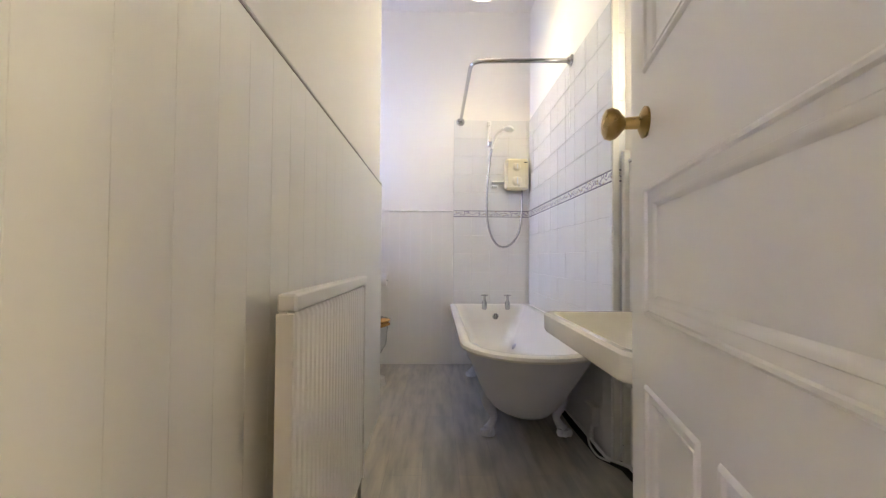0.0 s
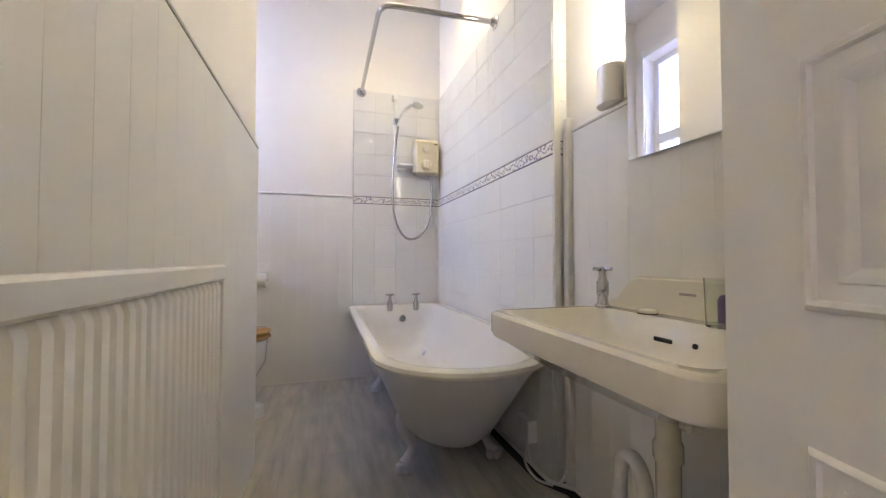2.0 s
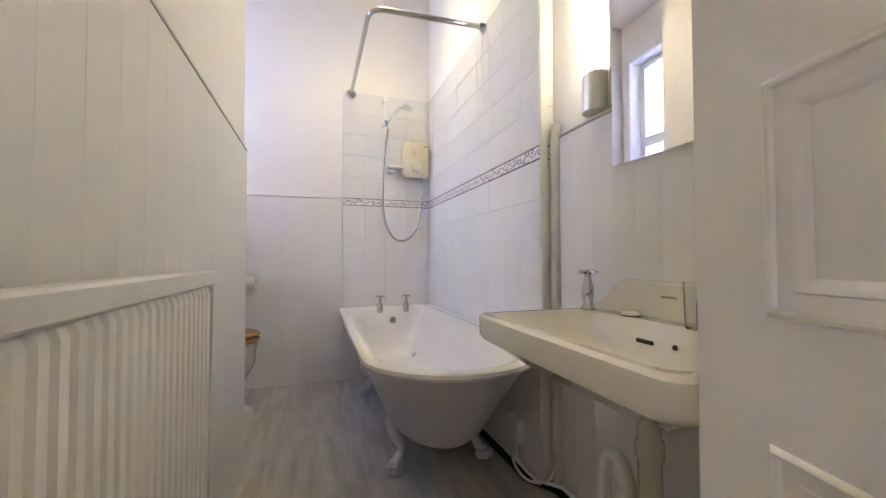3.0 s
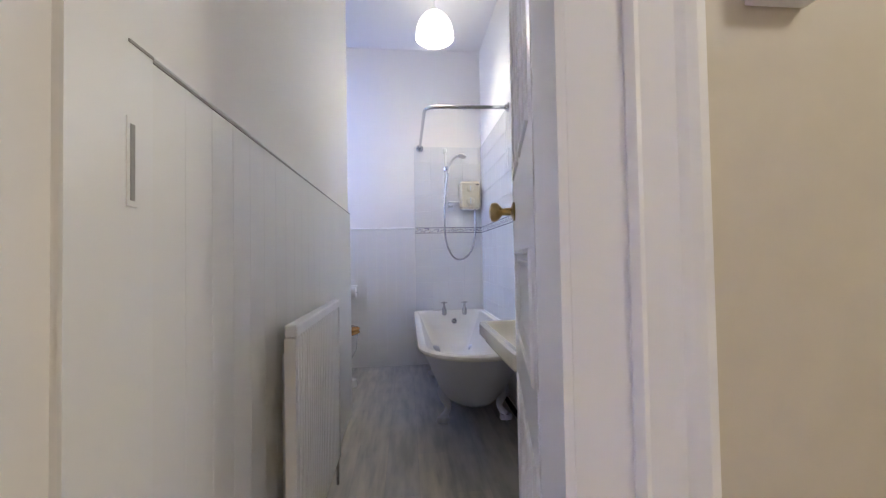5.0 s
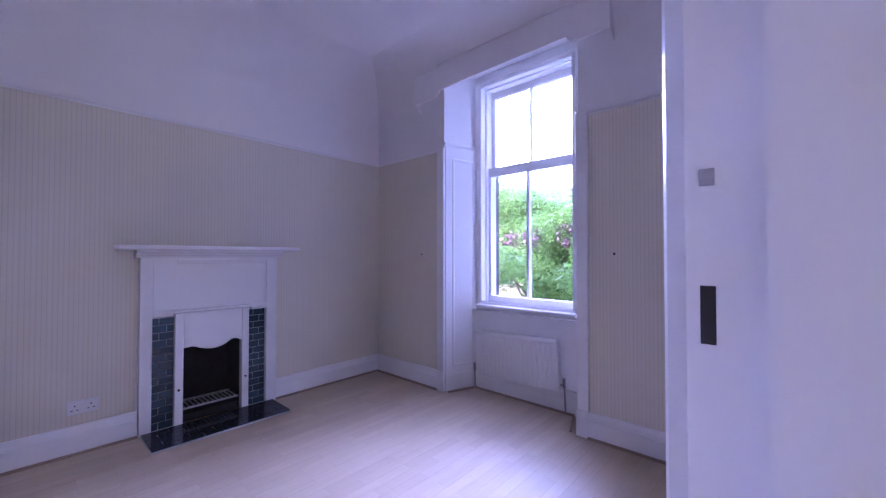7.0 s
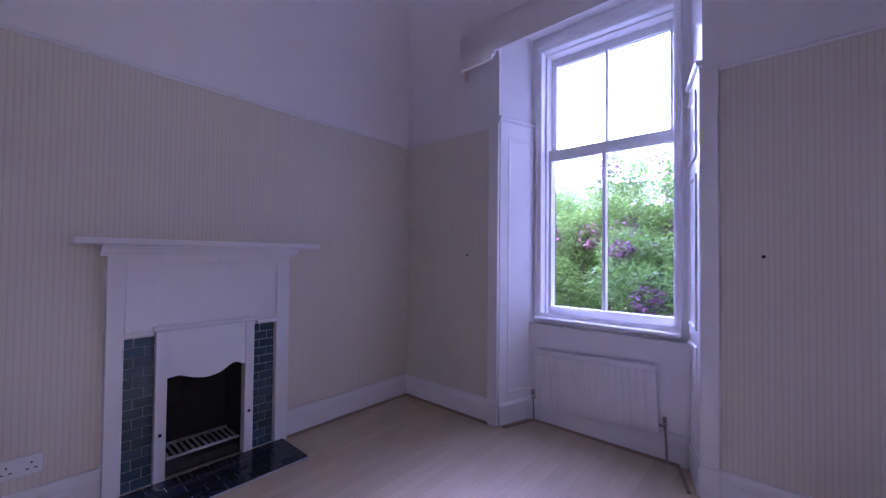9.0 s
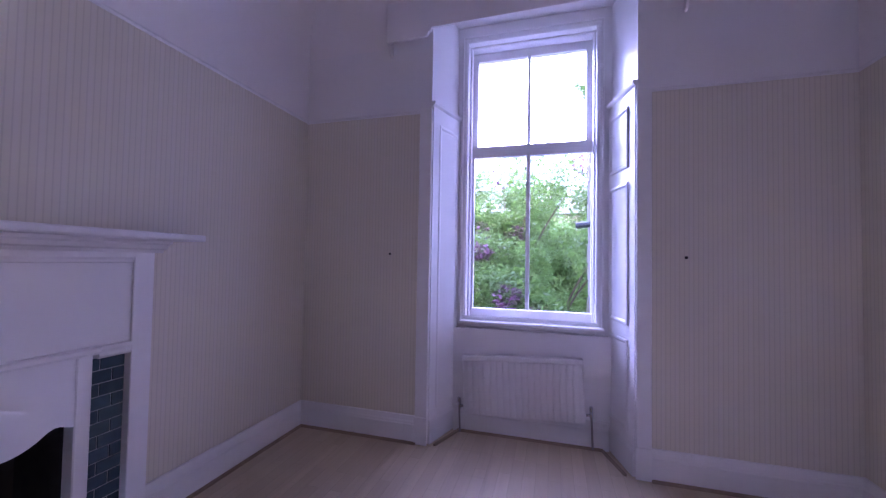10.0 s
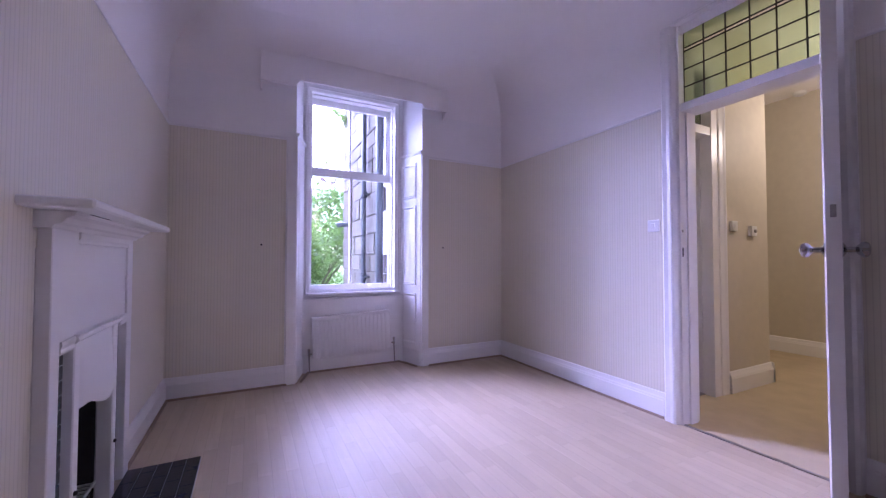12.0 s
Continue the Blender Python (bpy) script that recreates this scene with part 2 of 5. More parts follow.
def bend(pts, n=6):
    """A smooth line through points (Catmull-Rom)."""
    pts = [Vector(p) for p in pts]
    ext = [2 * pts[0] - pts[1]] + pts + [2 * pts[-1] - pts[-2]]
    out = []
    for i in range(1, len(ext) - 2):
        a, b, c, d = ext[i - 1:i + 3]
        for k in range(n):
            t = k / n
            out.append(0.5 * (2 * b + (c - a) * t + (2 * a - 5 * b + 4 * c - d) * t * t + (3 * b - a - 3 * c + d) * t ** 3))
    return out + [pts[-1]]


def mesh_of(name, bm, material, smooth=False):
    bmesh.ops.recalc_face_normals(bm, faces=bm.faces[:])
    me = bpy.data.meshes.new(name)
    bm.to_mesh(me)
    bm.free()
    me.materials.append(material)
    if smooth:
        me.polygons.foreach_set("use_smooth", [True] * len(me.polygons))
        me.set_sharp_from_angle(angle=radians(38))
    return me


def part(name, bm, material, parent=None, label="", smooth=False):
    ob = new(name, mesh_of(name, bm, material, smooth) if isinstance(bm, bmesh.types.BMesh) else bm)
    if parent is not None:
        ob.parent = parent
        ob.matrix_parent_inverse = Matrix.Translation(-base_of(parent))
    return tagged(ob, label) if label else ob


BASES = {}


def base_of(ob):
    return BASES.get(ob.name, Vector((0, 0, 0)))


def thing(name, at, label, category, group="", kind=""):
    ob = new(name)
    ob.location = at
    ob.empty_display_size = 0.1
    BASES[ob.name] = Vector(at)
    return tagged(ob, label, category, group, kind)


def boxes(*items, bevel=0.0):
    bm = bmesh.new()
    for b in items:
        box(bm, *b, bevel=bevel)
    return bm


def structure(name, bm, material, label, category):
    return tagged(part(name, bm, material), label, category, kind="structure")


# ---- plan ----
CEIL = 2.955
BX0, BX1, BY0, BY1 = -3.222, -0.125, -3.0, 2.125      # bedroom
PX = 0.03                                              # party wall, bathroom side
WY0, WY1 = 0.312, 0.45                                 # bathroom door wall
NOOK_Y, NOOK_X = 2.40, -0.66
FAR_Y = 3.432
TX, CX = 1.12, 1.182                                   # tiled and boarded wall faces
TILE_Y = 1.915
DN, DS = 0.118, -0.60                                  # bedroom doorway
RAIL = 2.10
HEAD = 2.82                                            # window recess head

# floors and ceilings
structure("floor_bedroom", boxes((BX0 - 0.3, BX1, BY0 - 0.2, BY1 + 0.45, -0.25, -0.012)), BEAD, "pale maple laminate floor of the bedroom", "floor")
structure("floor_bathroom", boxes((PX, CX, WY1 - 0.07, FAR_Y, -0.25, -0.008), (NOOK_X, PX, NOOK_Y, FAR_Y, -0.25, -0.008)), DARK_GAP, "grey wood-look vinyl floor of the bathroom", "floor")
structure("floor_hall", boxes((BX1, 3.2, -1.9, WY1 - 0.07, -0.25, 0.0), (1.445, 3.2, WY1 - 0.07, 1.7, -0.25, 0.0)), CARPET, "beige fitted carpet of the hall", "floor")
structure("ceiling_bedroom", boxes((BX0 - 0.3, BX1, BY0 - 0.2, BY1, CEIL, CEIL + 0.2)), PLASTER, "white plaster ceiling of the bedroom", "ceiling")
structure("ceiling_bathroom", boxes((PX, CX, WY1, FAR_Y, CEIL, CEIL + 0.2), (NOOK_X, PX, NOOK_Y, FAR_Y, CEIL, CEIL + 0.2)), PLASTER, "white plaster ceiling of the bathroom", "ceiling")
structure("ceiling_hall", boxes((PX, 3.2, -1.9, WY0, CEIL, CEIL + 0.2), (1.445, 3.2, WY0, 1.7, CEIL, CEIL + 0.2)), PLASTER, "white plaster ceiling of the hall", "ceiling")
structure("roof_slab", boxes((-4.0, 3.6, -3.4, 2.77, CEIL + 0.205, CEIL + 0.4), (-1.02, 3.6, 2.77, FAR_Y + 0.4, CEIL + 0.205, CEIL + 0.4)), SLATE, "flat slab above the rooms", "roof")

# walls
FP0, FP1, FPZ = 0.395, 0.80, 0.62
w_west = structure("wall_west", boxes((BX0 - 0.5, BX0, BY0 - 0.2, FP0, -0.25, CEIL), (BX0 - 0.5, BX0, FP1, BY1 + 0.7, -0.25, CEIL),
                   (BX0 - 0.5, BX0, FP0, FP1, FPZ, CEIL), (BX0 - 0.5, BX0 - 0.32, FP0, FP1, -0.25, FPZ)), PLASTER, "white plaster bedroom wall above striped wallpaper", "wall")
w_south = structure("wall_south", boxes((BX0, BX1, BY0 - 0.2, BY0, -0.25, CEIL)), PLASTER, "plain bedroom wall", "wall")
bm = boxes((BX0, -2.30, BY1, BY1 + 0.65, -0.25, CEIL), (-1.10, NOOK_X, BY1, BY1 + 0.65, -0.25, CEIL),
           (NOOK_X, PX - 0.155, BY1, NOOK_Y, -0.25, CEIL), (-2.30, -1.10, BY1, BY1 + 0.65, HEAD, CEIL),
           (-2.30, -1.10, 2.40, BY1 + 0.65, -0.25, 0.69))
prism(bm, [(-2.30, BY1 + 0.02), (-2.19, 2.50), (-2.19, 2.69), (-2.30, 2.69)], 0.0, HEAD)
prism(bm, [(-1.10, BY1 + 0.02), (-1.10, 2.69), (-1.205, 2.69), (-1.205, 2.50)], 0.0, HEAD)
w_north = structure("wall_north", bm, GLOSS, "white window wall with a deep splayed recess", "wall")
bm = boxes((BX1, PX, DN, NOOK_Y, -0.25, CEIL), (BX1, PX, BY0, DS, -0.25, CEIL), (BX1, PX, DS, DN, 2.615, CEIL), (BX1, PX, BY0 - 0.2, BY0, -0.25, CEIL))
w_party = structure("wall_party", bm, PLASTER, "white plaster wall between bedroom and bathroom", "wall")
OX0, OX1 = 0.045, 0.60
bm = boxes((PX, 0.040, WY0, WY1, -0.25, CEIL), (OX1, 1.445, WY0, 0.385, -0.25, CEIL), (0.67, 1.445, 0.385, WY1, -0.25, CEIL), (OX0, OX1, WY0, WY1, 2.56, CEIL))
structure("wall_bathroom_door", bm, PLASTER, "plaster wall round the bathroom door", "wall")
structure("wall_hall_paper", boxes((0.782, 1.449, WY0 - 0.004, WY0, 0.0, CEIL), (1.445, 1.449, WY0, 1.7, 0.0, CEIL)), HALL_PAPER, "beige wallpaper in the hall", "wall")
structure("wall_bathroom_east", boxes((CX, 1.445, WY1, FAR_Y + 0.4, -0.25, CEIL)), PLASTER, "white bathroom wall with boarding and mirror", "wall")
w_tiled = structure("wall_tiled", boxes((TX + 0.008, CX, TILE_Y + 0.006, FAR_Y, -0.0, CEIL)), PLASTER, "tiled casing along the bath", "wall")
w_far = structure("wall_bathroom_far", boxes((NOOK_X - 0.36, CX, FAR_Y, FAR_Y + 0.4, -0.25, CEIL)), PLASTER, "white bathroom end wall", "wall")
NW = (2.80, 3.33, 1.30, 2.58)
bm = boxes((NOOK_X - 0.36, NOOK_X, 2.775, NW[0], -0.25, CEIL), (NOOK_X - 0.36, NOOK_X, NW[1], FAR_Y, -0.25, CEIL),
           (NOOK_X - 0.36, NOOK_X, NW[0], NW[1], -0.25, NW[2]), (NOOK_X - 0.36, NOOK_X, NW[0], NW[1], NW[3], CEIL))
structure("wall_nook", bm, PLASTER, "white wall with the small bathroom window", "wall")
bm = boxes((2.93, 3.2, -1.9, 1.7, -0.25, CEIL), (PX, 3.2, -2.1, -1.9, -0.25, CEIL), (1.445, 3.2, 1.7, 1.9, -0.25, CEIL))
structure("wall_hall_far", bm, HALL_PAPER, "beige papered hall walls", "wall")


def paper(name, b, material):
    structure(name, boxes(b), material, "cream wallpaper with fine vertical stripes", "wallpaper")


paper("wallpaper_west_a", (BX0, BX0 + 0.004, BY0, 0.15, 0.0, RAIL), PAPER_Y)
paper("wallpaper_west_b", (BX0, BX0 + 0.004, 1.06, BY1, 0.0, RAIL), PAPER_Y)
paper("wallpaper_west_c", (BX0, BX0 + 0.004, 0.15, 1.06, 1.1, RAIL), PAPER_Y)
paper("wallpaper_north_a", (BX0, -2.38, BY1 - 0.004, BY1, 0.0, RAIL), PAPER_X)
paper("wallpaper_north_b", (-1.03, BX1, BY1 - 0.004, BY1, 0.0, RAIL), PAPER_X)
paper("wallpaper_east_a", (BX1 - 0.004, BX1, 0.23, BY1, 0.0, RAIL), PAPER_Y)
paper("wallpaper_east_b", (BX1 - 0.004, BX1, BY0, DS - 0.11, 0.0, RAIL), PAPER_Y)
paper("wallpaper_south", (BX0, BX1, BY0, BY0 + 0.004, 0.0, RAIL), PAPER_X)


def moulding(name, path, profile, material, label, category="trim", smooth=False):
    """Run a profile of (out, up) along straight lengths (x, y, x, y, outward normal)."""
    bm = bmesh.new()
    for x0, y0, x1, y1, nx, ny in path:
        rings(bm, [[(x + nx * o, y + ny * o, z) for o, z in profile] for x, y in ((x0, y0), (x1, y1))])
    ob = structure(name, bm, material, label, category)
    if smooth:
        ob.data.shade_smooth()
        ob.data.set_sharp_from_angle(angle=radians(40))
    return ob


RUNS = [(BX0, BY0, BX0, 0.155, 1, 0), (BX0, 1.055, BX0, BY1, 1, 0), (BX0, BY1, -2.36, BY1, 0, -1), (-1.035, BY1, BX1, BY1, 0, -1),
        (BX1, 0.23, BX1, BY1, -1, 0), (BX1, BY0, BX1, DS - 0.11, -1, 0), (BX0, BY0, BX1, BY0, 0, 1)]
SKIRT = [(0, 0), (0.026, 0), (0.026, 0.115), (0.022, 0.122), (0.022, 0.128), (0.017, 0.14), (0.012, 0.165), (0, 0.17)]
moulding("baseboard_bedroom", RUNS, SKIRT, GLOSS, "white moulded skirting board round the bedroom", "skirting board")
moulding("trim_floor_bead", RUNS, [(0.026, 0), (0.040, 0), (0.037, 0.010), (0.026, 0.014)], BEAD, "brown wooden bead at the laminate edge")
TOP = [(BX0, BY0, BX0, BY1, 1, 0), (BX0, BY1, -2.38, BY1, 0, -1), (-1.03, BY1, BX1, BY1, 0, -1), (BX1, 0.23, BX1, BY1, -1, 0), (BX1, BY0, BX1, DS - 0.11, -1, 0), (BX0, BY0, BX1, BY0, 0, 1)]
moulding("trim_picture_rail", TOP, [(0, RAIL - 0.004), (0.009, RAIL - 0.004), (0.012, RAIL + 0.006), (0.007, RAIL + 0.016), (0, RAIL + 0.018)], GLOSS, "slim white rail above the wallpaper", "picture rail")
CR = 0.40
COVE = [(CR - CR * math.cos(a) + 0.0005, CEIL - CR + CR * math.sin(a) - 0.0005) for a in (radians(d) for d in range(0, 91, 6))] + [(CR, CEIL + 0.02), (-0.002, CEIL + 0.02)]
BEHIND = [(0.0, CEIL + 0.02), (0.0, HEAD + 0.02), (0.072, HEAD + 0.02)] + [p for p in COVE[:-2] if p[0] > 0.089] + [(CR, CEIL + 0.02)]
moulding("trim_cove_over_pelmet", [(-2.30, BY1, -1.10, BY1, 0, -1)], BEHIND, PLASTER, "coved cornice above the pelmet", "cornice", smooth=True)
moulding("trim_cove", [(BX0, BY0, BX0, BY1, 1, 0), (BX0, BY1, -2.30, BY1, 0, -1), (-1.10, BY1, BX1, BY1, 0, -1), (BX1, BY0, BX1, BY1, -1, 0), (BX0, BY0, BX1, BY0, 0, 1)], COVE, PLASTER, "deep plain coved cornice flowing into the ceiling", "cornice", smooth=True)
moulding("baseboard_hall", [(0.79, WY0 - 0.004, 1.475, WY0 - 0.004, 0, -1), (1.449, WY0 - 0.03, 1.449, 1.7, 1, 0), (2.93, -1.9, 2.93, 1.7, -1, 0), (PX, -1.9, 3.0, -1.9, 0, 1), (PX, -1.9, PX, DS - 0.1, 1, 0)],
         SKIRT, GLOSS, "white moulded skirting board in the hall", "skirting board")


# ---- doors, frames and glazing ----
def ring_moulding(bm, u0, u1, v0, v1, at, steps):
    """A mitred frame moulding round a rectangle; steps of (inset, height off the face)."""
    loops = []
    for o, h in steps:
        loops.append([at(u0 + o, v0 + o, h), at(u1 - o, v0 + o, h), at(u1 - o, v1 - o, h), at(u0 + o, v1 - o, h)])
    rings(bm, loops, cap_start=False, cap_end=False)


PANEL_STEPS = [(-0.002, 0.0), (0.0, 0.003), (0.003, 0.005), (0.0065, 0.0035), (0.008, -0.001), (0.011, -0.002), (0.020, -0.003), (0.0215, -0.0036), (0.023, -0.0015), (0.027, -0.0022), (0.031, -0.0050), (0.035, -0.0076)]


def local_part(name, bm, material, parent, label="", smooth=False):
    ob = new(name, mesh_of(name, bm, material, smooth))
    ob.parent = parent
    return tagged(ob, label) if label else ob


def panelled_door(name, m, width, height, panels, label, metal, knob_at, thick=0.040, proud=1.0):
    """A leaf along local x from its hinge, with panels (x0, x1, z0, z1) sunk in both faces."""
    d = new(name)
    d.matrix_world = m
    tagged(d, label, "door", kind="structure")
    xs = sorted({0.0, width, *[v for p in panels for v in p[:2]]})
    zs = sorted({0.006, height, *[v for p in panels for v in p[2:]]})
    bm = bmesh.new()
    for a, b in zip(xs, xs[1:]):
        for c, e in zip(zs, zs[1:]):
            inside = any(p[0] <= a and b <= p[1] and p[2] <= c and e <= p[3] for p in panels)
            t0, t1 = (0.008, thick - 0.008) if inside else (0.0, thick)
            box(bm, a, b, t0, t1, c, e)
    bmesh.ops.remove_doubles(bm, verts=bm.verts[:], dist=0.0002)
    local_part("leaf", bm, GLOSS, d)
    for p in panels:
        for face, sign in ((0.0, -1.0), (thick, 1.0)):
            bm = bmesh.new()
            ring_moulding(bm, *p, lambda u, v, h: (u, face + sign * h * (proud if h > 0 else 1), v), PANEL_STEPS)
            local_part("panel_moulding", bm, GLOSS, d, smooth=True)
    kx, kz = knob_at
    for s in (-1, 1):
        face = 0.0 if s < 0 else thick
        bm = bmesh.new()
        lathe(bm, [(0.026, 0.0), (0.027, 0.004), (0.020, 0.008), (0.011, 0.012), (0.010, 0.034), (0.017, 0.040), (0.025, 0.047), (0.028, 0.056), (0.025, 0.065), (0.016, 0.070), (0.0, 0.072)],
              (kx, face, kz), (0, s, 0), 20)
        local_part("door_knob", bm, metal, d, "worn metal knob", smooth=True)
    bm = bmesh.new()
    box(bm, width - 0.0005, width + 0.0025, thick / 2 - 0.008, thick / 2 + 0.008, kz + 0.115, kz + 0.16)
    local_part("latch_plate", bm, STEEL, d)
    return d


def local_pose(x, y, angle, z=0.0):
    return pose(x, y, z, 0, 0, angle)


W1 = 0.618
ang1 = math.degrees(math.atan2(0.992 - 0.39, 0.731 - 0.588))
panelled_door("door_bathroom", local_pose(0.588, 0.390, ang1) @ pose(0, -0.04, 0), W1, 2.04,
              [(0.055, 0.275, 0.16, 0.665), (0.325, 0.53, 0.16, 0.665), (0.055, 0.53, 0.785, 1.0), (0.055, 0.275, 1.20, 1.92), (0.325, 0.53, 1.20, 1.92)],
              "white painted panelled bathroom door, standing open", BRASS, (0.525, 1.112))
ang2 = math.degrees(math.atan2(-0.318, -0.948))
panelled_door("door_bedroom", local_pose(BX1 - 0.022, DS + 0.012, ang2), 0.70, 2.035,
              [(0.10, 0.32, 0.2, 0.75), (0.38, 0.60, 0.2, 0.75), (0.10, 0.60, 0.86, 1.02), (0.10, 0.32, 1.2, 1.92), (0.38, 0.60, 1.2, 1.92)],
              "white painted panelled bedroom door, standing wide open", CHROME, (0.645, 1.105), proud=0.25)

ARCH = [(0.0, 0.0), (0.0, 0.016), (0.010, 0.020), (0.018, 0.016), (0.060, 0.018), (0.072, 0.021), (0.085, 0.023), (0.098, 0.020), (0.104, 0.0)]


BOLD_ARCH = [(0.0, 0.0), (0.0, 0.018), (0.008, 0.024), (0.022, 0.044), (0.036, 0.050), (0.060, 0.046), (0.085, 0.050), (0.098, 0.038), (0.104, 0.0)]


def architrave(name, lo, hi, top, at, k=1.0, label="white moulded door architrave", left=True, right=True, head=1.0, profile=ARCH):
    """Moulded boards up both sides of an opening and over it; at(u, z, out) maps to the wall."""
    bm = bmesh.new()
    if left:
        rings(bm, [[at(lo - o * k, 0.0, h) for o, h in profile], [at(lo - o * k, top + o * k * head, h) for o, h in profile]])
    if right:
        rings(bm, [[at(hi + o * k, 0.0, h) for o, h in profile], [at(hi + o * k, top + o * k * head, h) for o, h in profile]])
    rings(bm, [[at(lo - (o * k if left else 0), top + o * k * head, h) for o, h in profile], [at(hi + (o * k if right else 0), top + o * k * head, h) for o, h in profile]])
    return structure(name, bm, GLOSS, label, "architrave")


architrave("trim_bedroom_door_inside", DS, DN, 2.615, lambda u, z, o: (BX1 - o, u, z), head=0.3, profile=BOLD_ARCH)
architrave("trim_bedroom_door_hall", DS, DN, 2.615, lambda u, z, o: (PX + o, u, z), 0.75)
architrave("trim_bathroom_door_hall", OX0 + 0.02, 0.672, 2.56, lambda u, z, o: (u, WY0 - o, z), 1.05, left=False)

# linings and stops
bm = boxes((BX1 - 0.020, PX + 0.003, DN - 0.012, DN, 0, 2.615), (BX1 - 0.003, PX + 0.003, DS, DS + 0.012, 0, 2.615), (BX1 - 0.003, PX + 0.003, DS + 0.012, DN - 0.012, 2.600, 2.615),
           (BX1 - 0.006, PX + 0.006, DS + 0.012, DN - 0.012, 2.045, 2.095), (BX1 + 0.045, PX - 0.03, DN - 0.024, DN - 0.012, 0, 2.045), (BX1 + 0.045, PX - 0.03, DS + 0.012, DS + 0.024, 0, 2.045))
lining = structure("trim_bedroom_door_lining", bm, GLOSS, "white painted door lining with a transom bar", "door lining")
for z0, z1, x in ((1.088, 1.146, -0.126), (1.246, 1.263, -0.126)):
    part("strike_plate", boxes((x - 0.012, x + 0.012, DN - 0.0130, DN - 0.0121, z0 - 0.006, z1 + 0.006)), GLOSS, lining, "painted-over metal strike plate")
    part("strike_slot", boxes((x - 0.0065, x + 0.0065, DN - 0.0142, DN - 0.0131, z0, z1)), DARK_GAP if z1 < 1.2 else STEEL, lining)
bm = boxes((0.0405, OX0, WY0 - 0.003, WY1 + 0.003, 0, 2.56), (OX1 + 0.0005, 0.673, WY0 - 0.012, WY0 - 0.0005, 0, 2.56), (OX1 - 0.012, OX1, WY0 - 0.012, 0.384, 0, 2.56),
           (OX0, OX1 - 0.012, WY0 - 0.003, WY1 + 0.003, 2.545, 2.56), (OX0, OX1 - 0.012, WY0 - 0.006, WY1 + 0.006, 2.05, 2.115))
blining = structure("trim_bathroom_door_lining", bm, GLOSS, "white painted bathroom door lining", "door lining")
part("strike_plate", boxes((OX0, OX0 + 0.002, 0.400, 0.420, 1.062, 1.182)), GLOSS, blining, "worn metal strike plate")
part("strike_slot", boxes((OX0 + 0.002, OX0 + 0.003, 0.405, 0.413, 1.070, 1.172)), SHADOW_LINE, blining)
for z in (0.25, 1.75):
    part("hinge", boxes((OX1 - 0.016, OX1 - 0.012, 0.345, 0.383, z, z + 0.09), bevel=0.001), GLOSS, blining, "white painted door hinge")
structure("trim_threshold", boxes((BX1 - 0.016, BX1 + 0.004, DS, DN, 0.0, 0.006)), STEEL, "thin metal threshold strip at the bedroom door", "threshold")
structure("trim_bathroom_threshold", boxes((OX0, OX1, WY1 - 0.075, WY1 - 0.06, 0.0, 0.006)), STEEL, "thin metal threshold strip at the bathroom door", "threshold")


def transom(name, u0, u1, z0, z1, at, cols, pane, label):
    """A leaded light: panes in a grid of lead with one clear band."""
    t = thing(name, at(u0, z0, 0), label, "window", kind="structure")
    us = [u1 - pane * i for i in range(cols)] + [u0]
    us.reverse()
    zs = [z0, z1 - 0.385, z1 - 0.267, z1 - 0.145, z1 - 0.123, z1]
    for j in range(5):
        for i in range(cols):
            a, b = at(us[i], zs[j], -0.002), at(us[i + 1], zs[j + 1], 0.002)
            bm = bmesh.new()
            box(bm, *[v for k in range(3) for v in sorted((a[k], b[k]))])
            part("pane", bm, CLEAR_LEADED if j == 3 else STAINED, t).visible_shadow = False
    for u in us:
        a, b = at(u - 0.0035, z0, -0.004), at(u + 0.0035, z1, 0.004)
        part("lead_bar", boxes([v for k in range(3) for v in sorted((a[k], b[k]))]), LEAD, t)
    for z in zs:
        a, b = at(u0, z - 0.0035, -0.0045), at(u1, z + 0.0035, 0.0045)
        part("lead_bar", boxes([v for k in range(3) for v in sorted((a[k], b[k]))]), LEAD, t)
    return t


transom("window_transom_bedroom", DS + 0.012, DN - 0.012, 2.095, 2.600, lambda u, z, o: (-0.085 + o, u, z), 6, 0.126, "pale green leaded glass transom above the bedroom door")
transom("window_transom_bathroom", OX0, OX1 - 0.012, 2.115, 2.545, lambda u, z, o: (u, 0.38 + o, z), 5, 0.111, "pale green leaded glass transom above the bathroom door")

# hall fittings
def plate(name, x0, x1, y0, y1, z0, z1, label, category, rockers=(), material=PLASTIC):
    t = thing(name, ((x0 + x1) / 2, (y0 + y1) / 2, z0), label, category)
    part("faceplate", boxes((x0, x1, y0, y1, z0, z1), bevel=0.003), material, t)
    for r in rockers:
        part("rocker", boxes(r, bevel=0.0015), material, t)
    return t


yh = WY0 - 0.004
plate("light_switch", 0.84, 0.925, yh - 0.022, yh, 1.30, 1.385, "white plastic light switch on beige hall wallpaper", "light switch", [(0.87, 0.895, yh - 0.027, yh - 0.021, 1.325, 1.36)])
th = plate("thermostat", 1.13, 1.215, yh - 0.028, yh, 1.27, 1.355, "white plastic thermostat box with a dark dial", "thermostat")
bm = bmesh.new()
lathe(bm, [(0.016, 0), (0.016, 0.008), (0.010, 0.012), (0, 0.012)], (1.178, yh - 0.028, 1.312), (0, -1, 0), 16)
part("dial", bm, STEEL, th, "dark dial", smooth=True)
sd = thing("smoke_detector", (2.84, 0.56, CEIL - 0.045), "white plastic smoke detector on the hall ceiling", "smoke detector")
bm = bmesh.new()
